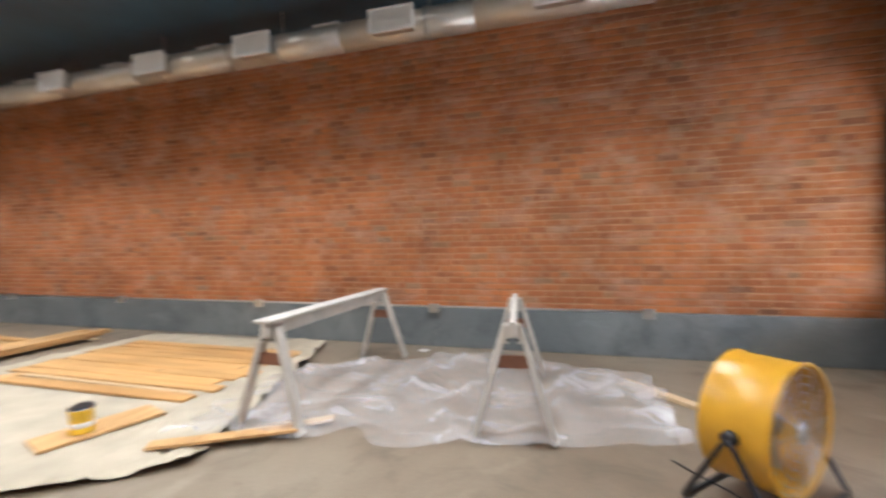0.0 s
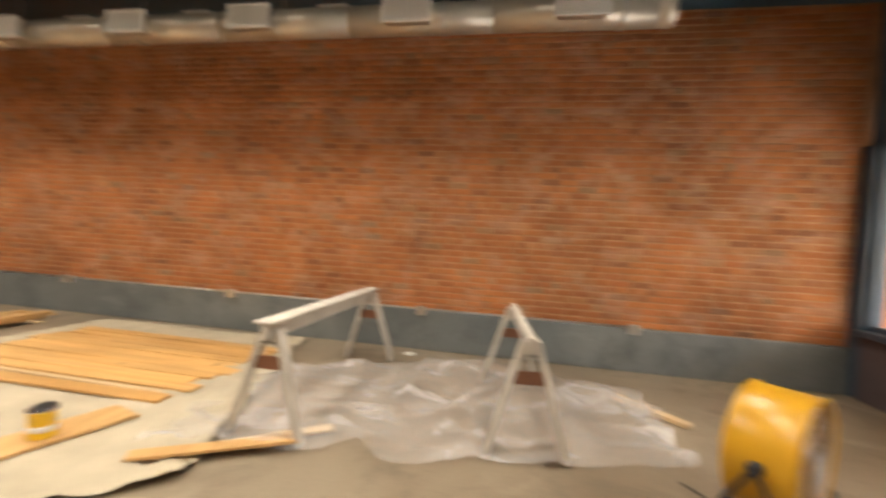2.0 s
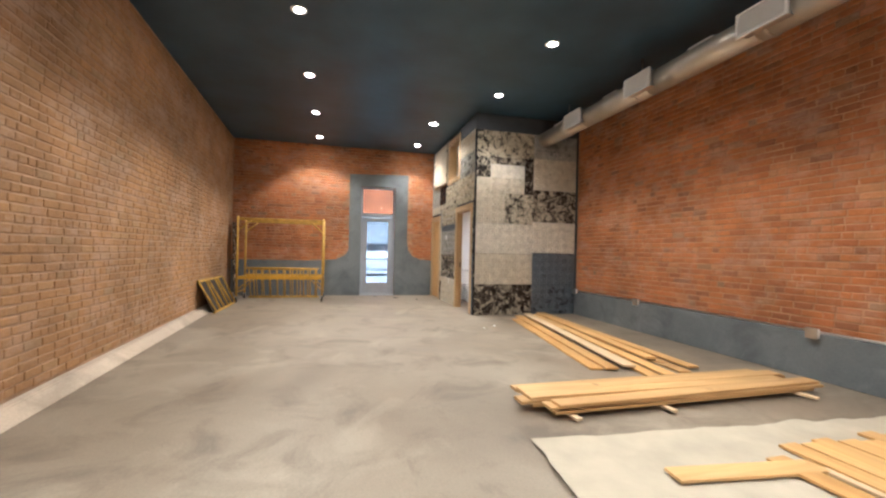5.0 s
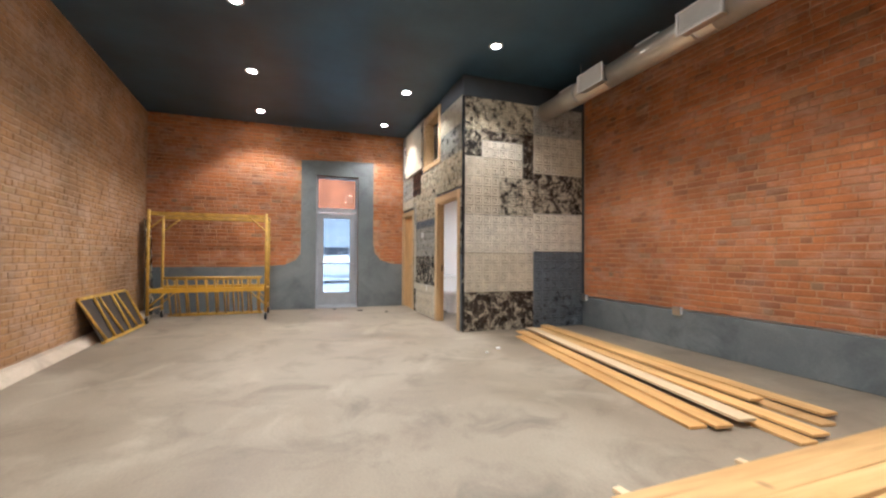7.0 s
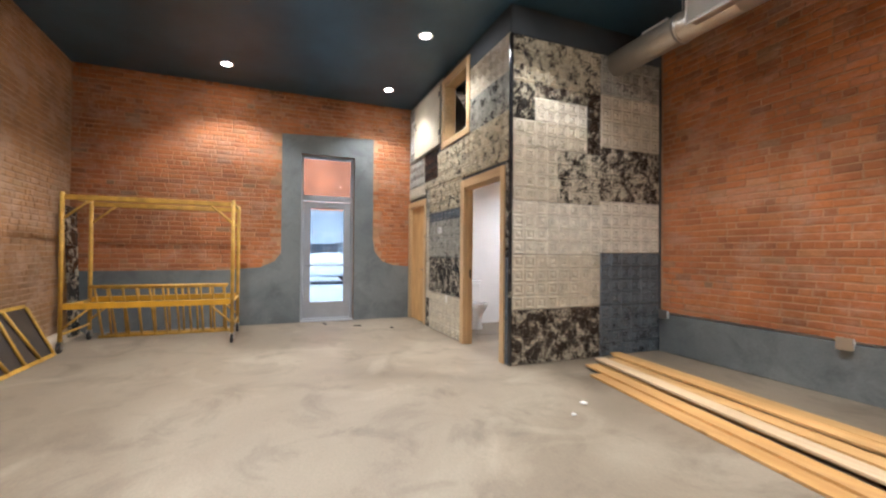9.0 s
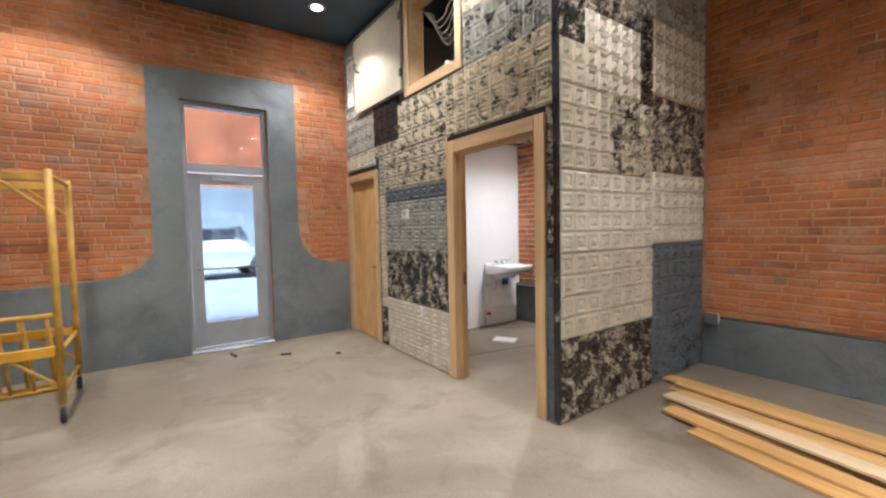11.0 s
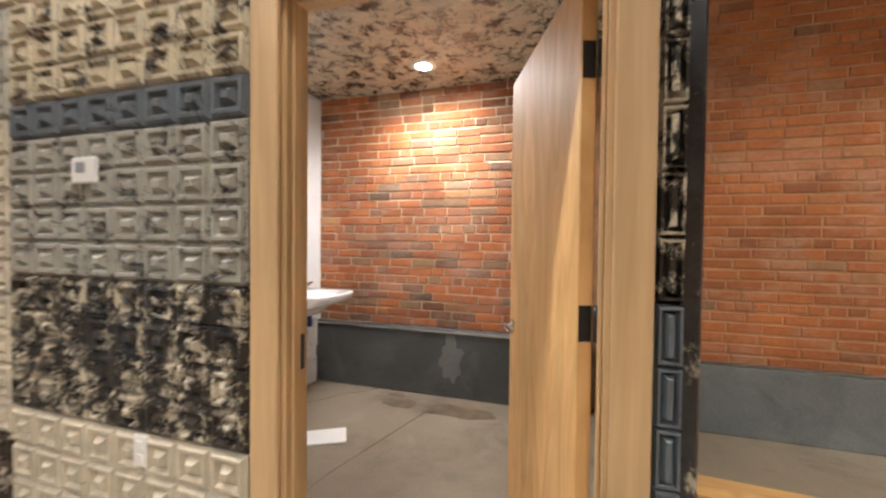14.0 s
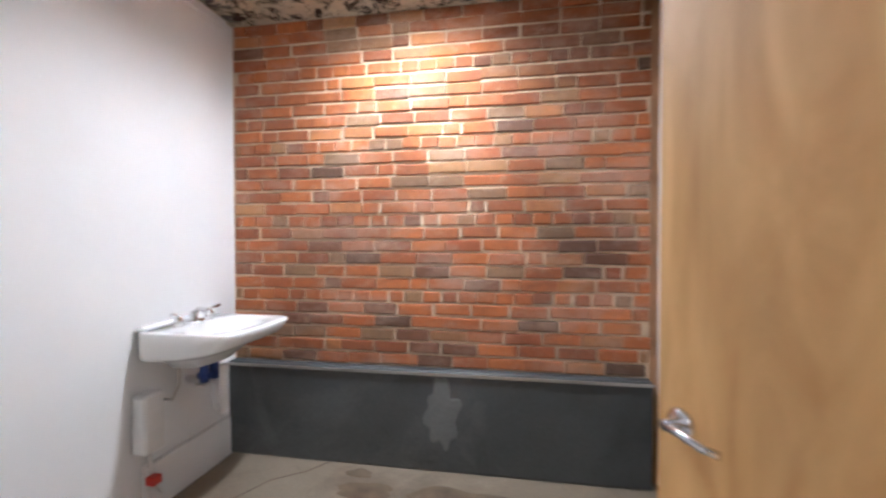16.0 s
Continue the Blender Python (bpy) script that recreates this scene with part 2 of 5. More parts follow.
M["tin_mix"] = tin_material("half_flaked_tin", (.54, .47, .33), (.038, .033, .03), 0.42)
M["tin_dark"] = tin_material("mostly_bare_dark_tin", (.46, .40, .29), (.036, .026, .020), 0.62)
M["tin_blue"] = tin_material("blue_grey_tin", (.115, .135, .15), (.03, .032, .035), 0.30)
M["tin_grey"] = tin_material("grey_cream_tin", (.36, .35, .30), (.05, .052, .05), 0.36, 0.35)
M["tin_black"] = tin_material("black_tin", (.30, .27, .2), (.018, .018, .019), 0.80, 0.3)
M["glass"] = glass_material()
M["glass_grey"] = glass_material("dusty_blue_grey_glass", (.50, .52, .54))
M["film"] = film_material()
M["lamp"] = glow("lamp_lens", (1.0, 0.93, 0.82), 30)
M["road"] = plain("asphalt", (.07, .07, .07), 0.9, 0, 0.2, 2, 0.3)
M["pave"] = plain("pale_pavement", (.45, .44, .42), 0.9, 0, 0.1, 1, 0.2)
M["alley_paint"] = plain("weathered_pale_blue_paint", (.25, .30, .34), 0.9, 0, 0.25, 0.8, 0.2)
M["stone_white"] = plain("white_stone", (.75, .74, .72), 0.8, 0, 0.06, 1, 0.1)
M["car_white"] = plain("white_car_paint", (.75, .76, .78), 0.2, 0, 0.02, 1, 0)
M["car_blue"] = plain("blue_car_paint", (.02, .075, .14), 0.2, 0, 0.02, 1, 0)
M["car_glass"] = plain("dark_car_glass", (.05, .06, .07), 0.08, 0, 0.05, 1, 0)


# ---- building helpers ----
def box(bm, x0, x1, y0, y1, z0, z1, m=None):
    vs = [bm.verts.new((x, y, z)) for x in (x0, x1) for y in (y0, y1) for z in (z0, z1)]
    if m is not None:
        for v in vs:
            v.co = m @ v.co
    fs = [bm.faces.new([vs[i] for i in q]) for q in ((0, 1, 3, 2), (4, 6, 7, 5), (0, 4, 5, 1), (2, 3, 7, 6), (0, 2, 6, 4), (1, 5, 7, 3))]
    return vs, fs


def tube(bm, a, b, r, seg=10, r2=None, caps=True):
    """A round bar from a to b."""
    a, b = Vector(a), Vector(b)
    q = (b - a).to_track_quat("Z", "Y")
    rings = []
    for p, rr in ((a, r), (b, r if r2 is None else r2)):
        rings.append([bm.verts.new(p + q @ Vector((rr * math.cos(t), rr * math.sin(t), 0))) for t in [2 * math.pi * k / seg for k in range(seg)]])
    for k in range(seg):
        bm.faces.new((rings[0][k], rings[0][(k + 1) % seg], rings[1][(k + 1) % seg], rings[1][k])).smooth = True
    if caps:
        bm.faces.new(rings[0][::-1])
        bm.faces.new(rings[1])


def sweep(bm, pts, r, seg=8):
    """A round bar along a line of points."""
    pts = [Vector(p) for p in pts]
    rings = []
    for i, p in enumerate(pts):
        d = pts[min(i + 1, len(pts) - 1)] - pts[max(i - 1, 0)]
        q = d.to_track_quat("Z", "Y")
        rings.append([bm.verts.new(p + q @ Vector((r * math.cos(t), r * math.sin(t), 0))) for t in [2 * math.pi * k / seg for k in range(seg)]])
    for A, B in zip(rings, rings[1:]):
        for k in range(seg):
            bm.faces.new((A[k], A[(k + 1) % seg], B[(k + 1) % seg], B[k])).smooth = True
    bm.faces.new(rings[0][::-1])
    bm.faces.new(rings[-1])


def lathe(bm, prof, seg=32, m=Matrix(), close=False):
    """A turned form from (radius, height) pairs."""
    rings = []
    for r, h in prof:
        rings.append([bm.verts.new(m @ Vector((r * math.cos(t), r * math.sin(t), h))) for t in [2 * math.pi * k / seg for k in range(seg)]])
    for A, B in zip(rings, rings[1:]):
        for k in range(seg):
            bm.faces.new((A[k], A[(k + 1) % seg], B[(k + 1) % seg], B[k])).smooth = True
    if close:
        bm.faces.new(rings[0][::-1])
        bm.faces.new(rings[-1])


def finish(bm, bevel=0.0, seg=1):
    bmesh.ops.recalc_face_normals(bm, faces=bm.faces)
    if bevel:
        bmesh.ops.bevel(bm, geom=list(bm.edges), offset=bevel, segments=seg, affect="EDGES", clamp_overlap=True)
    return bm


def part(name, bm, mat, parent=None, label="", bevel=0.0, seg=1):
    finish(bm, bevel, seg)
    me = bpy.data.meshes.new(name)
    bm.to_mesh(me)
    bm.free()
    me.materials.append(mat)
    ob = new(name, me)
    if parent is not None:
        ob.parent = parent
    if label:
        ob["label"] = label
    return ob


def boxes(name, lst, mat, parent=None, label="", bevel=0.0):
    bm = bmesh.new()
    for b in lst:
        box(bm, *b)
    return part(name, bm, mat, parent, label, bevel)


def thing(name, label, category, at=None, group=""):
    """An Empty at a thing's base that carries its parts; its parts are then laid out round that base."""
    ob = new(name)
    ob.empty_display_size = 0.1
    if at is not None:
        ob.matrix_basis = at
    return tagged(ob, label, category, group)


def structure(ob, label, category="wall"):
    return tagged(ob, label, category, kind="structure")


def frame4(x0, x1, z0, z1, w):
    """The four members of a rectangular frame, in the plane x, z."""
    return [(x0, x0 + w, z0, z1), (x1 - w, x1, z0, z1), (x0 + w, x1 - w, z1 - w, z1), (x0 + w, x1 - w, z0, z0 + w)]


# ---- shell: floor, ceiling, walls ----
floor = structure(boxes("floor", [(BACK - .3, 4.02, SOUTH - .3, NORTH + .3, -0.15, 0.0), (4.02, 4.75, 3.36, NORTH + .3, -0.15, 0.0)], M["floor"]), "bare tan concrete floor with stains and worn patches", "floor")
ceiling = structure(boxes("ceiling", [(BACK - .3, 4.8, SOUTH - .3, NORTH + .3, CEIL, CEIL + 0.2)], M["ceiling"]), "flat ceiling painted dark blue-black", "ceiling")
wall_north = structure(boxes("wall_north", [(BACK - .3, 4.8, NORTH + .012, NORTH + .35, 0, CEIL)], M["mortar"]), "old exposed red brick wall with worn lime joints")
bm = bmesh.new()
for v in box(bm, BACK - .3, 4.2, SOUTH - 1.2, SOUTH - .012, 0, CEIL)[0]:
    v.co.y += SKEW * (v.co.x - BACK) if v.co.y > SOUTH - .5 else 0
wall_south = structure(part("wall_south", bm, M["mortar_pale"]), "old exposed tan-red brick party wall")
DY0, DY1, DZ1 = 1.36, 2.29, 2.98
wall_back = structure(boxes("wall_back", [(BACK - .35, BACK - .012, SOUTH - .012, DY0, 0, CEIL), (BACK - .35, BACK - .012, DY1, NORTH + .012, 0, CEIL), (BACK - .35, BACK - .012, DY0, DY1, DZ1, CEIL)], M["mortar"]), "old brick rear wall with a glazed door")


def bricks(lo, hi, z0, z1, skip, seed, depth=0.007, bw=0.205, bh=0.062, jt=0.013):
    """Running bond, with a header course every sixth: (start, end, bottom, top, proud) of each brick."""
    rnd = random.Random(seed)
    out, row, z = [], 0, z0
    while z + bh <= z1 + 0.02:
        header = row % 6 == 5
        w = 0.097 if header else bw
        u = lo - (w / 2 if row % 2 else 0.0) - rnd.random() * 0.03
        while u < hi:
            w = 0.097 if header or rnd.random() < 0.14 else bw * rnd.uniform(0.93, 1.05)
            a, b = max(u, lo), min(u + w, hi)
            u += w + jt * 0.7
            if b - a < 0.03 or skip(a, b, z, z + bh):
                continue
            j = 0.005
            out.append((a + rnd.uniform(-j, j), b + rnd.uniform(-j, j), z + rnd.uniform(-j, j) * 0.7, min(z1, z + bh) + rnd.uniform(-j, j) * 0.7, depth * rnd.uniform(0.35, 1.15)))
        z += bh + jt
        row += 1
    return out


def brick_field(name, lst, place, mat, parent, label):
    """All bricks of a stretch of wall as one mesh; each brick a slab with a chamfered face. place(u, z, out) gives the point."""
    verts, faces = [], []
    for a, b, c, d, p in lst:
        n, e = len(verts), 0.006
        for (u, z) in ((a, c), (b, c), (b, d), (a, d)):
            verts.append(place(u, z, -0.02))
        for (u, z) in ((a, c), (b, c), (b, d), (a, d)):
            verts.append(place(u, z, p - 0.005))
        for (u, z) in ((a + e, c + e), (b - e, c + e), (b - e, d - e), (a + e, d - e)):
            verts.append(place(u, z, p))
        for k in range(4):
            l = (k + 1) % 4
            faces += [(n + k, n + l, n + 4 + l, n + 4 + k), (n + 4 + k, n + 4 + l, n + 8 + l, n + 8 + k)]
        faces.append((n + 8, n + 9, n + 10, n + 11))
    me = bpy.data.meshes.new(name)
    me.from_pydata(verts, [], faces)
    bm = bmesh.new()
    bm.from_mesh(me)
    bmesh.ops.recalc_face_normals(bm, faces=bm.faces)
    bm.to_mesh(me)
    bm.free()
    me.materials.append(mat)
    ob = new(name, me)
    ob.parent = parent
    return tagged(ob, label, kind="stuff")


# grey cement base along the north wall, with its sloped top
LEDGE = 0.485
bm = bmesh.new()
for x0, x1 in ((-9.80, 4.50),):
    vs, fs = box(bm, x0, x1, NORTH - .065, NORTH + .012, 0, LEDGE)
base_hall = structure(part("baseboard", bm, M["plaster"], None, "", 0.008), "tall grey cement base along the brick wall", "base")
base_bath = structure(boxes("baseboard", [(-12.45, -9.98, NORTH - .065, NORTH + .012, 0, LEDGE + .090)], M["plaster_dark"], None, "", 0.008), "dark grey cement base under the washroom brickwork", "base")
base_cap = structure(boxes("trim", [(-12.45, -9.98, NORTH - .075, NORTH - .0655, LEDGE + .066, LEDGE + .080)], M["galv"]), "thin pale metal bead on the cement base", "trim")
# pale curb at the foot of the south wall
bm = bmesh.new()
vs, fs = box(bm, BACK, 3.93, SOUTH - .012, SOUTH + .21, 0, 0.085)
for v in vs:
    if v.co.z > 0.05 and v.co.y > SOUTH + .1:
        v.co.y -= 0.13
    v.co.y += SKEW * (v.co.x - BACK)
curb = structure(part("trim", bm, M["curb"], None, "", 0.012, 2), "pale concrete curb along the foot of the brick wall", "curb")

# rear wall: cement render round the door and along the foot, with flared corners
PX = BACK + 0.022


def render_outline():
    return [(SOUTH, 0.0), (DY0, 0.0), (DY0, DZ1), (DY1, DZ1), (DY1, 0.0), (3.37, 0.0), (3.37, 0.98), (3.05, 1.0), (2.82, 1.08), (2.68, 1.25), (2.64, 1.5), (2.64, 3.36), (1.04, 3.30), (1.04, 1.22), (0.93, 1.07), (0.7, 0.97), (0.2, 0.93), (SOUTH, 0.93)]


bm = bmesh.new()
ol = render_outline()
rv = [bm.verts.new((PX, y, z)) for y, z in ol]
fc = bm.faces.new(rv)
ex = bmesh.ops.extrude_face_region(bm, geom=[fc])
for v in [g for g in ex["geom"] if isinstance(g, bmesh.types.BMVert)]:
    v.co.x = BACK - 0.02
bmesh.ops.triangulate(bm, faces=[f for f in bm.faces if len(f.verts) > 4])
back_render = structure(part("wall_render", bm, M["plaster"]), "grey cement render round the rear door and along the wall foot", "render")


def inside(y, z):
    hit = False
    for (y0, z0), (y1, z1) in zip(ol, ol[1:] + ol[:1]):
        if (z0 > z) != (z1 > z) and y < (y1 - y0) * (z - z0) / (z1 - z0) + y0:
            hit = not hit
    return hit


# ---- storefront ----
DARK = M["dark_paint"]
front = structure(boxes("wall_front", [
    (3.94, 4.14, 3.24, 3.46, 0, CEIL), (3.96, 4.14, 1.42, 3.24, 2.70, CEIL), (3.94, 4.14, SOUTH - .012, 1.42, 0, CEIL),
    (4.14, 4.70, 3.36, 3.46, 2.62, CEIL), (4.50, 4.70, 3.46, 5.56, 2.56, CEIL), (4.50, 4.70, 5.50, NORTH + .012, 0, 2.56), (4.56, 4.66, 3.35, 3.45, 0.62, 2.62)], DARK, None, "", 0.006), "dark slate painted storefront wall and posts", "wall")
knee = structure(boxes("wall_knee", [(4.50, 4.70, 3.52, 5.50, 0, .64), (4.14, 4.72, 3.36, 3.50, 0, .60)], M["knee"]), "low knee wall under the shop window", "wall")
sill = structure(boxes("trim", [(4.42, 4.735, 3.50, 5.50, .642, .70)], DARK, None, "", 0.008), "dark painted window sill", "sill")

# transom bar and door frame
door_frame = structure(boxes("door_frame", [(3.98, 4.10, 1.42, 3.24, 2.02, 2.12), (3.98, 4.10, 3.19, 3.24, 0, 2.02), (3.98, 4.10, 1.42, 1.47, 0, 2.02), (3.98, 4.10, 1.42, 3.24, 2.66, 2.70), (3.98, 4.10, 3.20, 3.24, 2.12, 2.66), (3.98, 4.10, 1.42, 1.46, 2.12, 2.66), (3.98, 4.10, 1.42, 3.24, 0.0, 0.02)], DARK, None, "", 0.003), "dark painted storefront door frame with transom", "frame")
transom = structure(boxes("window_2", [(4.035, 4.045, 1.46, 3.20, 2.12, 2.66)], M["glass"]), "clear transom glass over the entrance doors", "window")
transom.visible_shadow = False


def shop_door(name, y0, y1, label):
    """A wide-stile glazed shop door with a push bar, in the plane x = 4.04."""
    d = thing(name, label, "door", pose(4.04, y0, 0))
    structure(d, label, "door")
    w, s = y1 - y0, 0.11
    boxes("door_leaf", [(-.025, .025, 0.004, s, .03, 2.015), (-.025, .025, w - s, w - .004, .03, 2.015), (-.025, .025, s, w - s, .03, .30), (-.025, .025, s, w - s, 1.87, 2.015)], DARK, d, "", 0.004)
    g = boxes("pane", [(-.004, .004, s, w - s, .30, 1.87)], M["glass"], d)
    g.visible_shadow = False
    bm = bmesh.new()
    tube(bm, (-.075, s * .5, .955), (-.075, w - s * .5, .955), .014)
    for yy in (s * .5, w - s * .5):
        tube(bm, (-.075, yy, .955), (-.02, yy, .955), .012)
    part("push_bar", bm, M["iron"], d, "dark push bar across the glass")
    return d


shop_door("door_1", 2.335, 3.19, "tall glazed shop door with dark wide stiles")
shop_door("door_2", 1.475, 2.325, "second leaf of the glazed entrance doors, dark stiles")

# bay window: front and side glass with frames
win = structure(boxes("window_1", [(4.56, 4.64, y0, y1, z0, z1) for y0, y1, z0, z1 in frame4(3.46, 5.50, .70, 2.56, .05)], DARK), "large fixed shop window in a dark frame", "window")
g = boxes("pane", [(4.595, 4.605, 3.51, 5.45, .75, 2.51)], M["glass"], win)
g.visible_shadow = False
win2 = structure(boxes("window_3", [(x0, x1, 3.39, 3.44, z0, z1) for x0, x1, z0, z1 in frame4(4.14, 4.555, .62, 2.62, .04)], DARK), "narrow side light of the entrance bay", "window")
g = boxes("pane", [(4.18, 4.515, 3.41, 3.418, .66, 2.58)], M["glass"], win2)
g.visible_shadow = False
# brick skin of the bay outside
bm = bmesh.new()
rr = random.Random(5)
for k in range(8):
    z = .005 + k * .074
    for i in range(4):
        a = 4.15 + i * .16 + (0.05 if k % 2 else 0)
        box(bm, a, min(a + .148, 4.78), 3.325 + rr.uniform(-.003, .003), 3.358, z, z + .062)
    box(bm, 4.702, 4.76, 3.34, 5.5, z, z + .062)
bay_brick = part("bay_brickwork", bm, M["brick_out"], knee, "orange-red brick facing with a sloped brick cap")
boxes("cap", [(4.14, 4.80, 3.29, 3.358, .60, .66)], M["brick_out"], knee, "", 0.01)

# rear glazed door in an aluminium frame
rd = thing("door_3", "glazed aluminium rear door with a transom light above", "door", pose(BACK - .12, DY0, 0))
structure(rd, "glazed aluminium rear door with a transom light above", "door")
W = DY1 - DY0
boxes("door_frame", [(-.05, .05, a, b, c, d) for a, b, c, d in frame4(0.0, W, 0.0, DZ1, .045)] + [(-.05, .05, .045, W - .045, 2.16, 2.26)], M["alu"], rd, "", 0.003)
boxes("door_leaf", [(-.022, .022, .05, .17, .05, 2.15), (-.022, .022, W - .17, W - .05, .05, 2.15), (-.022, .022, .17, W - .17, .05, .34), (-.022, .022, .17, W - .17, 2.03, 2.15)], M["alu"], rd, "", 0.003)
for nm, q in (("pane", (-.004, .004, .17, W - .17, .34, 2.03)), ("pane", (-.004, .004, .045, W - .045, 2.26, DZ1 - .045))):
    boxes(nm, [q], M["glass_grey"], rd).visible_shadow = False
bm = bmesh.new()
tube(bm, (.075, .10, 1.0), (.075, W - .10, 1.0), .013)
tube(bm, (.075, .11, 1.0), (.02, .11, 1.0), .012)
tube(bm, (.075, W - .11, 1.0), (.02, W - .11, 1.0), .012)
part("push_bar", bm, M["alu"], rd)
boxes("door_closer", [(.024, .075, .30, .62, 2.06, 2.12)], M["alu"], rd, "", 0.006)
boxes("threshold", [(-.1, .15, .0, W, .001, .02)], M["alu"], rd, "", 0.004)

# ---- washroom box clad in stamped tin ----
BX, BY = -9.825, 3.375          # east face, south face
OX0, OX1, OZ = -11.0, -10.0, 2.14   # washroom opening
CX0, CX1, CZ = -13.46, -12.66, 2.10   # closet opening
HX0, HX1, HZ0, HZ1 = -11.76, -10.94, 2.95, 3.83  # hatch
T = 0.10
wall_box = structure(boxes("wall_box", [
    (OX1, BX - .01, BY + .01, BY + T, 0, CEIL), (CX1, OX0, BY + .01, BY + T, 0, HZ0 - .0), (OX0, OX1, BY + .01, BY + T, OZ, HZ0), (BACK, CX0, BY + .01, BY + T, 0, CEIL),
    (CX0, CX1, BY + .01, BY + T, CZ, CEIL), (CX1, HX0, BY + .01, BY + T, HZ0, CEIL), (HX1, OX1, BY + .01, BY + T, HZ0, CEIL), (HX0, HX1, BY + .01, BY + T, HZ1, CEIL),
    (BX - T, BX - .01, BY + T, NORTH + .012, 0, CEIL)], M["navy"]), "partition walls of the tin-clad washroom box", "wall")
for nm, q in (("wall_washroom_west", (-12.57, -12.45, BY + T, NORTH + .012, 0, CEIL)), ("wall_washroom_south", (-12.45, OX0 - .02, BY + T, BY + T + .012, 0, 2.66)), ("wall_washroom_east", (BX - T - .012, BX - T, BY + T, NORTH + .012, 0, 2.66))):
    structure(boxes(nm, [q], M["white"]), "smooth white painted washroom wall", "wall")
crown = structure(boxes("trim", [(-12.45, -12.425, BY + T + .012, NORTH - .08, 2.60, 2.66)], M["white"], None, "", 0.008), "white crown strip at the top of the washroom wall", "trim")
washroom_ceiling = structure(boxes("ceiling_washroom", [(-12.45, BX - T, BY + T, NORTH, 2.66, 2.76)], M["tin_mix"]), "flaking tin washroom ceiling", "ceiling")
MOD = 0.1525


def coffer(bm, place, u, z, w, h):
    """One stamped square: a raised rim, a step down and a raised middle."""
    rings = []
    for inset, out in ((0.0, 0.0), (0.006, 0.003), (0.016, 0.018), (0.028, 0.018), (0.040, 0.001), (0.048, 0.004), (0.064, 0.026)):
        i = inset * min(w, h) / MOD
        rings.append([bm.verts.new(place(a, b, out)) for a, b in ((u + i, z + i), (u + w - i, z + i), (u + w - i, z + h - i), (u + i, z + h - i))])
    for A, B in zip(rings, rings[1:]):
        for k in range(4):
            bm.faces.new((A[k], A[(k + 1) % 4], B[(k + 1) % 4], B[k]))
    bm.faces.new(rings[-1])


def tin_sheet(u0, u1, z0, z1, place, mat, parent, rnd):
    bm = bmesh.new()
    nu, nz = max(1, round((u1 - u0) / MOD)), max(1, round((z1 - z0) / MOD))
    du, dz = (u1 - u0 - .004) / nu, (z1 - z0 - .004) / nz
    lift = rnd.uniform(0.0, 0.004)
    for i in range(nu):
        for j in range(nz):
            coffer(bm, lambda a, b, o: place(a, b, o + lift + 0.002), u0 + .002 + i * du, z0 + .002 + j * dz, du, dz)
    e0 = [bm.verts.new(place(a, b, o)) for o in (-.008, lift + .002) for a, b in ((u0 + .002, z0 + .002), (u1 - .002, z0 + .002), (u1 - .002, z1 - .002), (u0 + .002, z1 - .002))]
    for k in range(4):
        bm.faces.new((e0[k], e0[(k + 1) % 4], e0[4 + (k + 1) % 4], e0[4 + k]))
    return part("tin_panel", bm, mat, parent)


EAST = lambda u, z, o: (BX + o, u, z)
SOUTHF = lambda u, z, o: (u, BY - o, z)
rt = random.Random(11)
for u0, u1, z0, z1, k in [
    (3.39, 4.635, 0.0, .61, "tin_dark"), (4.635, 5.61, 0.0, .62, "tin_blue"), (3.39, 4.635, .61, 1.235, "tin_cream"), (4.635, 5.61, .62, 1.26, "tin_blue"),
    (3.39, 4.635, 1.235, 1.84, "tin_white"), (4.635, 5.61, 1.26, 1.90, "tin_white"), (3.39, 4.00, 1.84, 2.45, "tin_cream"), (4.00, 4.635, 1.84, 2.45, "tin_half"),
    (4.635, 5.61, 1.90, 2.56, "tin_dark"), (3.39, 4.43, 2.45, 2.76, "tin_cream"), (4.43, 4.635, 2.45, 3.18, "tin_dark"), (3.39, 3.69, 2.76, 3.18, "tin_half"),
    (3.69, 4.43, 2.76, 3.03, "tin_white"), (3.69, 4.43, 3.03, 3.18, "tin_dark"), (4.635, 5.61, 2.56, 3.21, "tin_cream"), (3.39, 4.635, 3.18, 3.70, "tin_mix"), (4.635, 5.61, 3.21, 3.70, "tin_grey")]:
    tin_sheet(u0, u1, z0, z1, EAST, M[k], wall_box, rt)
boxes("upper_board", [(BX - .009, BX + .006, BY, NORTH - .02, 3.705, CEIL - .004)], M["navy"], wall_box)
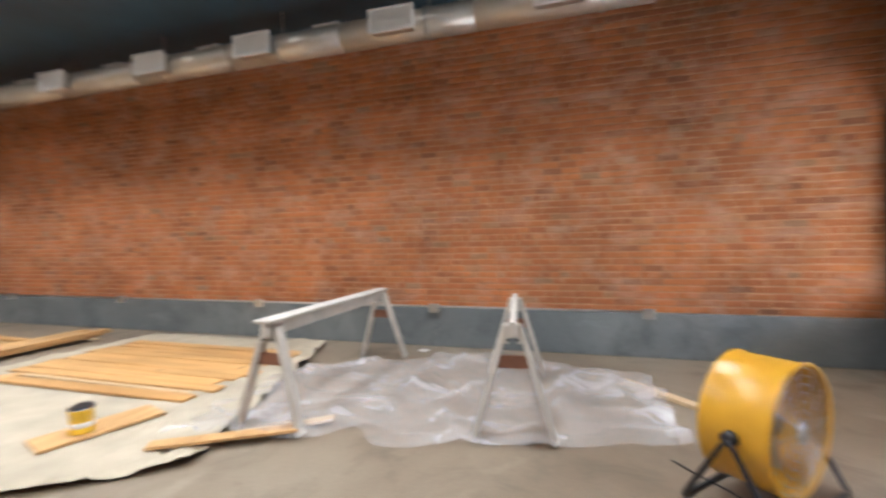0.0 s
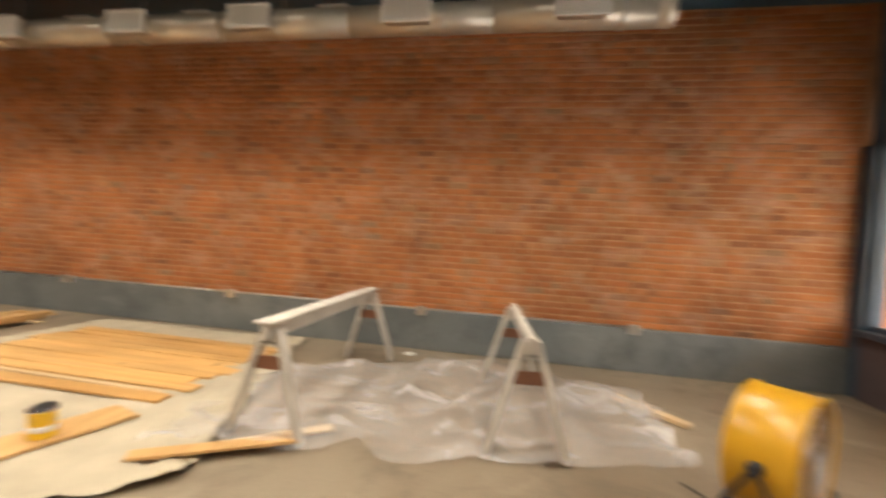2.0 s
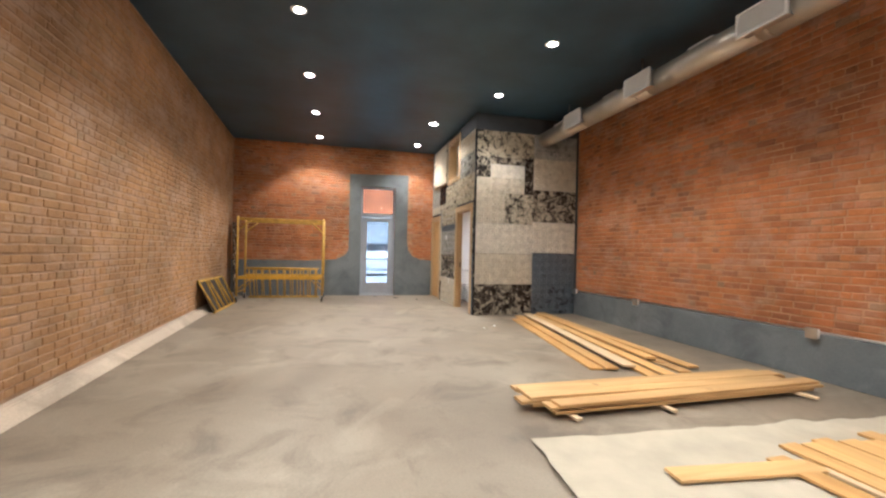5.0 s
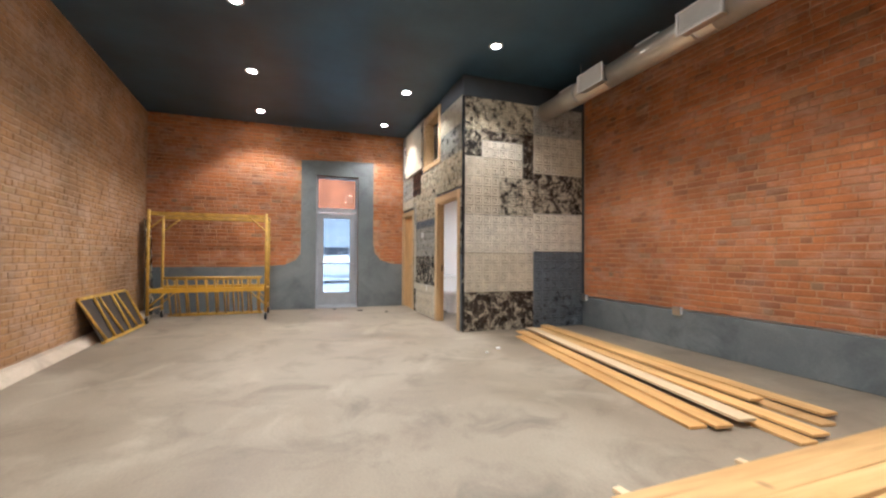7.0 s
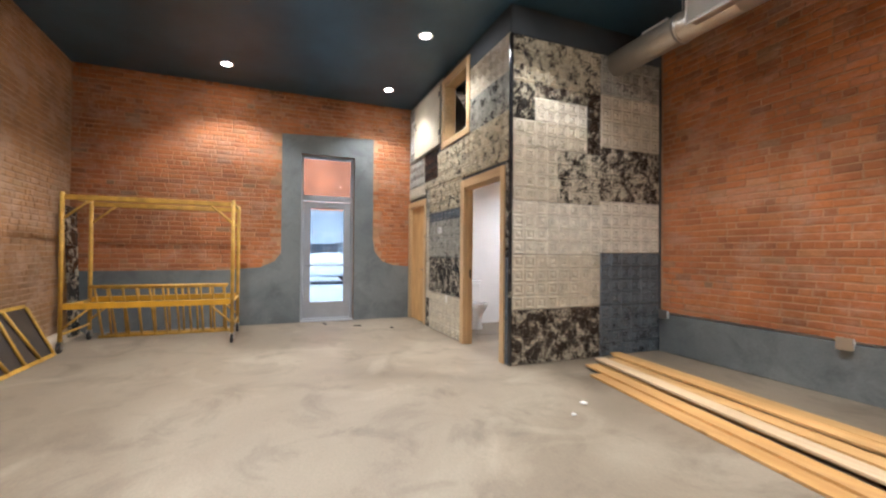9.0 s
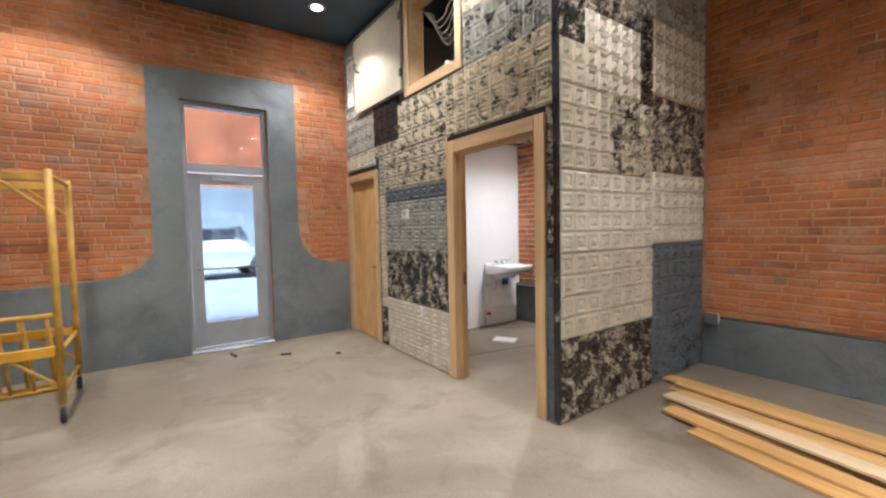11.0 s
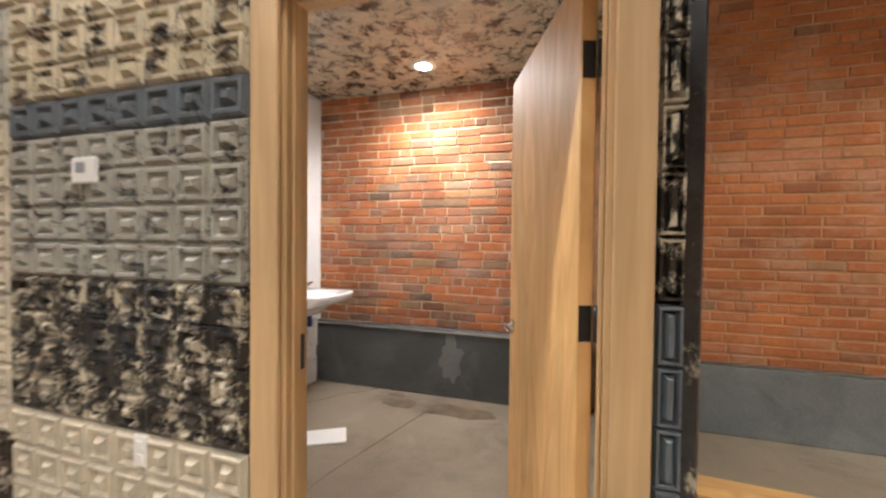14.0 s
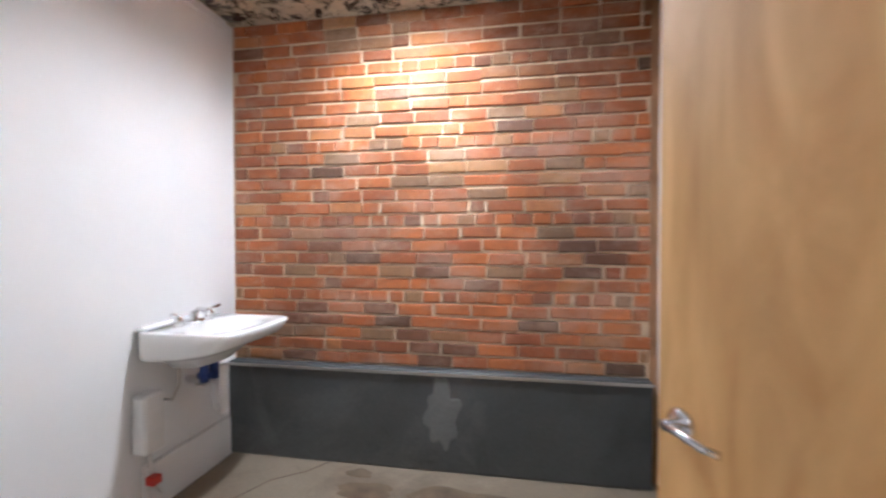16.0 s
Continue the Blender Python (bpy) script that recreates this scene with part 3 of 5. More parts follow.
for u0, u1, z0, z1, k in [
    (-12.40, -11.135, 0.0, .61, "tin_cream"), (-12.40, -11.135, .61, 1.18, "tin_half"), (-12.40, -11.135, 1.18, 1.75, "tin_grey"), (-12.40, -11.135, 1.75, 1.90, "tin_blue"), (-12.40, -11.135, 1.90, 2.32, "tin_mix"),
    (-12.56, -12.40, 0.0, .48, "tin_dark"), (-12.56, -12.40, .48, 1.85, "tin_cream"), (-12.56, -12.40, 1.85, 2.32, "tin_grey"),
    (-13.55, -12.67, 2.25, 2.46, "tin_cream"), (-13.55, -12.67, 2.46, 2.95, "tin_grey"), (-12.67, -12.04, 2.46, 2.95, "tin_black"), (-12.67, -12.04, 2.32, 2.46, "tin_mix"), (-12.04, -11.13, 2.32, 2.85, "tin_mix"), (-11.13, -9.84, 2.30, 2.86, "tin_mix"),
    (-13.55, -11.86, 2.95, 4.0, "tin_grey"), (-10.85, -9.84, 2.86, 3.30, "tin_grey"), (-10.85, -9.84, 3.30, 3.72, "tin_cream"), (-9.908, -9.84, 0.0, 1.2, "tin_blue"), (-9.908, -9.84, 1.2, 2.30, "tin_half")]:
    tin_sheet(u0, u1, z0, z1, SOUTHF, M[k], wall_box, rt)
boxes("upper_board", [(-10.85, BX - .012, BY - .006, BY + .009, 3.724, CEIL - .004)], M["navy"], wall_box)
bm = bmesh.new()
box(bm, BX - .03, BX + .016, BY - .016, BY + .02, 0, 3.70)
part("corner_strip", bm, M["tin_black"], wall_box, "dark metal corner strip", 0.006)


def casing(name, x0, x1, z1, wl, wr, label, jamb=0.10, side=1):
    """A flat wooden door casing with jambs and stops, in the plane y = BY; the leaf hangs on the given side of the stop."""
    c = thing(name, label, "door frame", pose(0, BY, 0))
    structure(c, label, "door frame")
    top = z1 + max(wl, wr)
    for a, b in ((x0 - wl, x0 + .006), (x1 - .006, x1 + wr)):
        boxes("casing", [(a, b, -.034, -.012, .004, top)], M["trim_z"], c, "", 0.004)
    boxes("head_casing", [(x0 + .0065, x1 - .0065, -.033, -.012, z1 - .006, top)], M["trim_x"], c, "", 0.004)
    for a, b in ((x0 + .0005, x0 + .0225), (x1 - .0225, x1 - .0005)):
        boxes("jamb", [(a, b, -.0115, jamb, .004, z1)], M["trim_z"], c, "", 0.003)
    boxes("head_jamb", [(x0 + .023, x1 - .023, -.0115, jamb, z1 - .023, z1 - .0005)], M["trim_x"], c, "", 0.003)
    y0, y1 = (.012, .048) if side > 0 else (.060, .094)
    for a, b in ((x0 + .023, x0 + .035), (x1 - .035, x1 - .023)):
        boxes("door_stop", [(a, b, y0, y1, .004, z1 - .024)], M["trim_z"], c, "", 0.003)
    boxes("head_stop", [(x0 + .0355, x1 - .0355, y0, y1, z1 - .036, z1 - .0235)], M["trim_x"], c, "", 0.003)
    return c


casing("door_frame_washroom", OX0, OX1, OZ, .105, .088, "wide natural poplar casing round the washroom doorway")
casing("door_frame_closet", CX0, CX1, CZ, .085, .085, "natural poplar casing round the closet door", side=-1)
bm = bmesh.new()
box(bm, OX0 + .0226, OX0 + .0250, .052, .080, .90, 1.02)
strike = structure(part("strike_plate", bm, M["iron"]), "dark steel strike plate let into the door jamb", "strike plate")
strike.location = (0, BY, 0)


def lever(parent, x, y, z, sx, sy):
    """A round rose and a lever, standing off in y."""
    bm = bmesh.new()
    lathe(bm, [(.001, 0), (.030, 0), (.032, .006), (.026, .012), (.012, .014), (.011, .045), (.001, .046)], 20, Matrix.Translation((x, y, z)) @ Matrix.Rotation(radians(90 * sy), 4, "X"))
    yy = y - sy * .042
    sweep(bm, [(x, yy, z), (x + sx * .04, yy - sy * .002, z + .002), (x + sx * .09, yy, z - .002), (x + sx * .115, yy + sy * .012, z - .004)], .0085)
    return part("lever", bm, M["chrome"], parent, "brushed chrome lever handle")


def slab_door(name, w, h, m, label, sx, hinge):
    d = thing(name, label, "door", m)
    structure(d, label, "door")
    boxes("door_leaf", [(0, w, 0, .044, .012, h)], M["door_wood_z"], d, "", 0.003)
    lever(d, w - .07, 0.0, .95, -1, 1)
    lever(d, w - .07, .044, .95, -1, -1)
    for z in (.25, 1.12, h - .25):
        bm = bmesh.new()
        tube(bm, (-.008, hinge, z - .05), (-.008, hinge, z + .05), .008)
        box(bm, -.001, .003, .004, .04, z - .05, z + .05)
        part("hinge", bm, M["iron"], d)
    boxes("latch_plate", [(w - .001, w + .002, .010, .034, .90, 1.0)], M["chrome"], d)
    return d


slab_door("door_5", .745, 2.07, pose(CX0 + .03, BY + .012, 0), "plain birch veneer closet door, closed", -1, 0.05)
slab_door("door_4", .86, 2.09, pose(OX1 - .045, BY + .09, 0, 0, 0, 111), "birch veneer washroom door, standing open inward", -1, -.006)

# hatch with wooden frame, swung-open cover and wires
hatch = thing("wall_hatch", "open service hatch in a pale wood frame with loose wires", "hatch", pose(0, BY, 0))
for x0, x1, z0, z1 in frame4(HX0 - .09, HX1 + .09, HZ0 - .09, HZ1 + .09, .09):
    boxes("frame", [(x0, x1, -.036, -.017, z0, z1)], M["trim_x"] if x1 - x0 > .2 else M["trim_z"], hatch, "", 0.004)
for x0, x1, z0, z1 in frame4(HX0 - .001, HX1 + .001, HZ0 - .001, HZ1 + .001, .02):
    boxes("lining", [(x0, x1, -.016, .16, z0, z1)], M["trim_x"], hatch)
rw = random.Random(3)
for k in range(5):
    bm = bmesh.new()
    pts = []
    for i in range(14):
        t = i / 13
        pts.append((HX0 + .1 + .55 * t + rw.uniform(-.01, .01), .12 + .03 * k + rw.uniform(-.01, .01), HZ1 - .1 - .42 * math.sin(math.pi * t) * (0.5 + .12 * k)))
    sweep(bm, pts, .006, 6)
    part("wire", bm, M["plastic_white"], hatch, "looped white cable")
for k in range(9):
    bm = bmesh.new()
    lathe(bm, [(.001, 0), (.035, .01), (.04, .04), (.02, .07), (.001, .075)], 10, pose(HX0 + .1 + rw.random() * .6, .10 + rw.random() * .1, HZ0 + .02 + rw.random() * .04, rw.uniform(-40, 40), rw.uniform(-40, 40), 0))
    part("packing", bm, M["paper"], hatch, "crumpled white packing in the hatch")
boxes("back_panel", [(HX0 - .1, HX1 + .1, .62, .66, HZ0 - .1, HZ1 + .1)], M["navy"], hatch)
cover = thing("hatch_cover", "cream board hatch cover swung flat against the tin wall", "hatch door", pose(HX0 - .10, BY - .045, HZ0 - .0, 0, 0, 0))
boxes("panel", [(-1.24, -.01, -.022, 0, 0, .95)], M["cream_door"], cover, "", 0.004)
for z in (.18, .78):
    boxes("hinge", [(-.03, .02, -.03, -.0225, z - .04, z + .04)], M["iron"], cover)
bm = bmesh.new()
sweep(bm, [(-1.13, -.025, .62), (-1.13, -.06, .62), (-1.10, -.07, .56), (-1.06, -.06, .50), (-1.06, -.025, .50)], .008)
part("pull", bm, M["iron"], cover)
grille = thing("wall_vent", "small white louvred wall vent on the tin wall", "vent", pose(-13.42, BY - .018, 3.12))
boxes("frame", [(a, b, -.014, 0, c, d) for a, b, c, d in frame4(0, .20, 0, .60, .025)], M["plastic_white"], grille)
for k in range(5):
    boxes("slat", [(.035 + k * .03, .047 + k * .03, -.010, 0, .03, .57)], M["plastic_white"], grille)

thermo = thing("thermostat", "small white wall thermostat on the tin cladding", "thermostat", pose(-11.90, BY - .016, 1.60))
boxes("case", [(-.065, .065, -.024, 0, -.05, .05)], M["plastic_white"], thermo, "", 0.006)
boxes("display", [(-.035, .02, -.026, -.0242, -.01, .03)], M["alu"], thermo)
sw_ = thing("wall_outlet", "white wall outlet plate on the tin cladding", "outlet", pose(-11.62, BY - .016, .55))
boxes("plate", [(-.036, .036, -.008, 0, -.06, .06)], M["plastic_white"], sw_, "", 0.003)
for z in (-.025, .025):
    boxes("socket", [(-.016, .016, -.0105, -.0082, z - .014, z + .014)], M["paper"], sw_)

# ---- washroom fittings ----
sink = thing("wash_basin", "white wall-hung china wash basin with chrome taps", "sink", pose(-12.45, 5.205, 0))
bm = bmesh.new()


def sgnpow(v, e):
    return math.copysign(abs(v) ** e, v)


def basin_ring(z, gx, gy, e=0.42):
    """A squarish outline with rounded corners: wall at x = 0, front at gx."""
    out = []
    for k in range(32):
        t = 2 * math.pi * k / 32
        c, s = sgnpow(math.cos(t), e), sgnpow(math.sin(t), e)
        out.append(bm.verts.new((.24 + (gx - .24 + .035 * (1 - s * s)) * c if c > 0 else .24 + .235 * c, gy * s, z)))
    return out


def oval(z, rx, ry):
    return [bm.verts.new((.29 + rx * math.cos(t), ry * math.sin(t), z)) for t in [2 * math.pi * k / 32 for k in range(32)]]


rings = [basin_ring(*q) for q in ((.685, .24, .13, .7), (.73, .30, .18, .6), (.75, .38, .235, .40), (.757, .445, .260, .24), (.772, .462, .267, .22), (.885, .50, .270, .22), (.893, .492, .264, .22))]
for ring in rings[:5]:
    for v in ring:
        v.co.z += .060 * max(0, v.co.x / .46) ** 2
rings += [oval(*q) for q in ((.888, .160, .235), (.875, .150, .222), (.81, .125, .19), (.775, .08, .12), (.768, .015, .015))]
for A, B in zip(rings, rings[1:]):
    for k in range(32):
        bm.faces.new((A[k], A[(k + 1) % 32], B[(k + 1) % 32], B[k])).smooth = True
bm.faces.new(rings[0][::-1])
bm.faces.new(rings[-1])
part("basin", bm, M["china"], sink)
boxes("splash_back", [(.002, .05, -.26, .26, .885, .915)], M["china"], sink, "", 0.012)
bm = bmesh.new()
lathe(bm, [(.001, .0), (.05, .0), (.05, .018), (.02, .022), (.016, .06), (.001, .065)], 18, Matrix.Translation((.10, 0, .892)))
sweep(bm, [(.10, 0, .94), (.13, 0, .965), (.18, 0, .96), (.21, 0, .94)], .012, 10)
part("faucet", bm, M["chrome"], sink)
for s in (-1, 1):
    bm = bmesh.new()
    lathe(bm, [(.001, 0), (.026, 0), (.022, .03), (.018, .045), (.001, .05)], 16, Matrix.Translation((.10, s * .1, .892)))
    sweep(bm, [(.10, s * .1, .942), (.11, s * .13, .952), (.12, s * .165, .96)], .009, 8)
    part("tap", bm, M["chrome"], sink)
bm = bmesh.new()
sweep(bm, [(.27, 0, .68), (.27, 0, .52), (.265, .01, .46), (.24, .03, .43), (.20, .05, .43), (.18, .06, .47), (.17, .06, .55), (.12, .06, .57), (.005, .06, .57)], .021, 10)
part("drain_trap", bm, M["plastic_white"], sink, "white plastic drain trap")
for y in (-.05, .02):
    bm = bmesh.new()
    tube(bm, (.20, y, .60), (.20, y, .70), .022)
    box(bm, .17, .23, y - .015, y + .015, .62, .65)
    part("coupling", bm, M["blue_plastic"], sink, "dark blue pipe coupling")
for y in (-.10, .12):
    bm = bmesh.new()
    sweep(bm, [(.005, y, .52), (.06, y, .52), (.09, y * .9, .60), (.10, y, .70)], .007, 8)
    part("supply_hose", bm, M["galv"], sink)
heater = thing("water_heater", "small white tankless water heater under the basin", "water heater", pose(-12.45, 4.98, 0))
boxes("case", [(.004, .085, -.058, .058, .32, .60)], M["plastic_white"], heater, "", 0.012)
boxes("sticker", [(.0852, .0865, -.035, .035, .43, .53)], M["paper"], heater)
bm = bmesh.new()
sweep(bm, [(.05, 0, .32), (.05, .01, .2), (.04, .05, .12), (.02, .10, .06), (.015, .14, .02)], .009, 8)
part("power_cord", bm, M["plastic_white"], heater)
boxes("tag", [(.05, .10, -.03, .02, .17, .21)], M["red"], heater, "red warning tag", 0.004)

toilet = thing("toilet", "white china toilet against the washroom wall", "toilet", pose(-12.45, 4.05, 0))
bm = bmesh.new()
for A in ([(.11, .0), (.11, .03), (.09, .15), (.12, .26), (.18, .36), (.185, .39), (.16, .395), (.14, .37), (.05, .30), (.001, .29)],):
    lathe(bm, A, 28, Matrix.Translation((.42, 0, .002)) @ Matrix.Diagonal((1.3, 1.0, 1.0, 1)))
part("bowl", bm, M["china"], toilet)
boxes("tank", [(.01, .20, -.21, .21, .38, .74)], M["china"], toilet, "", 0.02)
boxes("tank_lid", [(.005, .21, -.22, .22, .742, .775)], M["china"], toilet, "", 0.01)
boxes("pedestal", [(.06, .34, -.10, .10, .002, .38)], M["china"], toilet, "", 0.03)
bm = bmesh.new()
lathe(bm, [(.17, 0), (.20, .0), (.20, .02), (.17, .022), (.12, .015), (.12, .004)], 28, Matrix.Translation((.42, 0, .40)) @ Matrix.Diagonal((1.25, 1.0, 1.0, 1)))
part("seat", bm, M["china"], toilet)
pap = thing("paper_sheet", "white instruction booklet lying on the washroom floor", "paper", pose(-11.69, 4.63, .001, 0, 0, 32))
boxes("pages", [(-.14, .14, -.10, .10, 0, .012)], M["paper"], pap, "", 0.002)
boxes("cover", [(-.142, .142, -.102, .102, .0125, .0145)], M["plastic_white"], pap)


panel_low = structure(boxes("trim", [(-12.45, -12.42, 4.98, 5.58, .0, .24)], M["white"], None, "", 0.006), "white access panel low on the washroom wall", "panel")


def blot(name, cx, cy, rx, ry, seed, label):
    """A thin, ragged patch of damp on the floor."""
    bm = bmesh.new()
    n = 40
    edge, top = [], []
    for k in range(n):
        t = 2 * math.pi * k / n
        r = 1 + .45 * noise.noise((math.cos(t) * 1.6 + seed, math.sin(t) * 1.6, seed))
        edge.append(bm.verts.new((cx + rx * r * math.cos(t), cy + ry * r * math.sin(t), .0003)))
        top.append(bm.verts.new((cx + rx * r * .96 * math.cos(t), cy + ry * r * .96 * math.sin(t), .0022)))
    for k in range(n):
        bm.faces.new((edge[k], edge[(k + 1) % n], top[(k + 1) % n], top[k]))
    bm.faces.new(top)
    return tagged(part(name, bm, M["wet"]), label, "stain", "floor stains")


def wall_blot(cx, cz, rx, rz, seed):
    """A ragged skim of pale cement on the dark base."""
    bm = bmesh.new()
    n = 44
    rim, face = [], []
    for k in range(n):
        t = 2 * math.pi * k / n
        r = 1 + .5 * noise.noise((math.cos(t) * 2.2 + seed, math.sin(t) * 2.2, seed))
        rim.append(bm.verts.new((cx + rx * r * math.cos(t), NORTH - .0645, cz + rz * r * math.sin(t))))
        face.append(bm.verts.new((cx + rx * r * .9 * math.cos(t), NORTH - .0675, cz + rz * r * .9 * math.sin(t))))
    for k in range(n):
        bm.faces.new((rim[k], rim[(k + 1) % n], face[(k + 1) % n], face[k]))
    bm.faces.new(face)
    return part("cement_patch", bm, M["plaster_pale"], base_bath, "pale skim of cement on the dark base")


wall_blot(-11.10, .33, .10, .19, 2.2)


blot("floor_stain", -11.56, 5.51, .075, .04, 1.3, "small damp brown stain on the washroom floor")
blot("floor_stain", -11.46, 5.35, .17, .075, 4.1, "damp brown stain on the washroom concrete floor")
blot("floor_stain", -10.96, 5.33, .31, .11, 7.7, "large damp brown stain on the washroom floor")
for pts in ([(-11.78, 5.60), (-11.86, 5.48), (-12.02, 5.36), (-12.10, 5.20), (-12.22, 5.06), (-12.30, 4.9)], [(-11.18, 5.35), (-11.26, 5.0), (-11.33, 4.7), (-11.42, 4.3), (-11.5, 3.8)]):
    bm = bmesh.new()
    sweep(bm, [(x, y, -.001) for x, y in pts], .005, 5)
    tagged(part("floor_crack", bm, M["wet"]), "thin dark crack running across the concrete", "crack", "floor cracks")


def downlight(x, y, z, watts, name="recessed_downlight", ang=120, tone=WARM, blend=0.5):
    d = thing(name, "round recessed ceiling downlight with a bright lens", "light", pose(x, y, z), "ceiling downlights")
    bm = bmesh.new()
    lathe(bm, [(.055, -.004), (.085, -.009), (.095, -.003), (.095, .0)], 24)
    part("trim_ring", bm, M["plastic_white"], d)
    bm = bmesh.new()
    lathe(bm, [(.001, -.006), (.054, -.006), (.0545, -.003)], 24)
    part("lens", bm, M["lamp"], d)
    L = bpy.data.lights.new("downlight", "SPOT")
    L.energy, L.spot_size, L.spot_blend, L.shadow_soft_size, L.color = watts, radians(ang), blend, 0.07, tone
    o = new("downlight_lamp", L)
    o.matrix_world = pose(x, y, z - .02)
    return d


for x in (-12.75, -10.88, -9.0, -7.15, -5.25, -3.4, -1.5, .35, 2.2):
    downlight(x, .25, CEIL, LAMP_W)
for x in (-8.88, -7.0, -5.15, -3.3, -1.45, .4, 2.25):
    downlight(x, 3.45, CEIL, LAMP_W)
for x in (-12.75, -10.85):
    downlight(x, 2.72, CEIL, LAMP_W)
downlight(-11.22, 5.20, 2.66, BATH_W * 0.95, ang=162, tone=(1.0, 0.95, 0.90), blend=0.8)

# ---- air duct on the north wall ----
duct = thing("air_duct", "long round spiral air duct hung along the brick wall", "duct", pose(0, 4.86, 3.60))
x = -9.80
while x < 2.3:
    x2 = min(x + 1.5, 2.35)
    bm = bmesh.new()
    tube(bm, (x, 0, 0), (x2, 0, 0), .15, 28, None, True)
    part("pipe", bm, M["duct"], duct)
    x = x2
for x in (-8.9, -7.0, -5.2, -3.4, -1.6, .2, 1.9):
    bm = bmesh.new()
    lathe(bm, [(.150, -.02), (.160, -.02), (.160, .02), (.150, .02)], 28, pose(x, 0, 0, 0, 90, 0))
    part("collar", bm, M["galv"], duct)
    bm = bmesh.new()
    tube(bm, (x, 0, .15), (x, 0, CEIL - 3.60), .006, 6)
    part("hanger", bm, M["galv"], duct)
for x in (.70, -1.0, -2.65, -4.25, -6.0, -7.65, -9.2):
    boxes("hanger_plate", [(x - .17, x + .17, -.06, .06, .148, .172)], M["plastic_white"], duct, "white hanger plate on top of the duct", 0.006)
VENTS = (1.52, -.15, -1.87, -3.4, -5.15, -6.85, -8.45)
for x in VENTS:
    v = thing("air_register", "white louvred supply register on the round duct", "vent", pose(x, 4.68, 3.47, 0, 0, 0), "registers along the duct")
    boxes("frame", [(a, b, -.05, -.02, c, d) for a, b, c, d in frame4(-.25, .25, 0.0, .25, .025)], M["plastic_white"], v, "", 0.003)
    boxes("neck", [(-.22, .22, -.02, .09, .02, .23)], M["galv"], v)
    for k in range(9):
        boxes("slat", [(-.225, .225, -.044, -.026, .032 + k * .0215, .043 + k * .0215)], M["plastic_white"], v)

# ---- conduit with outlets on the cement base ----
conduit = thing("conduit", "thin grey metal conduit along the top of the cement base", "conduit", pose(0, NORTH - .052, LEDGE + .013))
bm = bmesh.new()
tube(bm, (-9.75, 0, 0), (2.4, 0, 0), .0125, 10)
part("pipe", bm, M["galv"], conduit)
for x in (-9.70, -7.89, -5.27, -2.64, -.034, 2.39):
    o = thing("wall_outlet", "white outlet box on the conduit", "outlet", pose(x, NORTH - .066, LEDGE - .05), "outlets along the conduit")
    boxes("case", [(-.055, .055, -.045, -.001, 0, .10)], M["plastic_white"], o, "", 0.006)
    boxes("plate", [(-.06, .06, -.050, -.0455, -.005, .105)], M["galv"], o)

# ---- saw horses ----
M["saw_leg"] = plain("whitewashed_timber", (.55, .52, .46), 0.7, 0, 0.2, 6, 0.2)

def saw_horse(x, y, half, h, turn, label, splay=.27):
    """A beam on edge held at both ends by steel brackets, each on two splayed legs."""
    s = thing("saw_horse", label, "saw horse", pose(x, y, 0, 0, 0, turn), "saw horses")
    boxes("beam", [(-.024, .024, -half, half, h - .10, h)], M["saw_leg"], s, "paint-spattered wooden beam", 0.004)
    for e in (-1, 1):
        ye = e * (half - .10)
        for sx in (-1, 1):
            boxes("bracket", [(sx * .0245, sx * .055, ye - .05, ye + .05, h - .15, h - .03)], M["galv"], s, "folded steel bracket", 0.004)
            bm = bmesh.new()
            tube(bm, (sx * .03, ye + e * .04, h - .125), (sx * .03, ye + e * .062, h - .125), .011, 8)
            part("bolt", bm, M["iron"], s)
            bm = bmesh.new()
            m = Matrix.Translation((sx * .045, ye, h - .04)) @ Matrix.Rotation(sx * math.atan2(-splay + .045, h), 4, "Y") @ Matrix.Rotation(e * radians(5), 4, "X")
            box(bm, -.018, .018, -.038, .038, -(h - .04) / .95, 0, m)
            lo = min(v.co.z for v in bm.verts)
            for v in bm.verts:
                v.co.z -= (lo - .002) * (1 if v.co.z < .3 else 0)
            part("leg", bm, M["saw_leg"], s, "", 0.003)
        boxes("spreader", [(-.105, .105, ye + e * .02 - .010, ye + e * .02 + .010, h * .60, h * .60 + .085)], M["saw_brown"], s, "red-brown spreader plate", 0.003)
    return s


M["saw_brown"] = plain("rusty_brown_board", (.20, .085, .045), 0.7, 0, 0.2, 6, 0.2)
horse = saw_horse(-.47, 4.05, 1.0, .77, 0, "long whitewashed wooden saw horse standing on plastic sheet")
boxes("top_board", [(-.065, .065, -1.02, .98, .7705, .792)], M["saw_leg"], horse, "worn pale board fixed along the top", 0.004)
saw_horse(1.13, 4.02, .72, .79, 5.5, "whitewashed wooden saw horse with steel brackets on plastic")

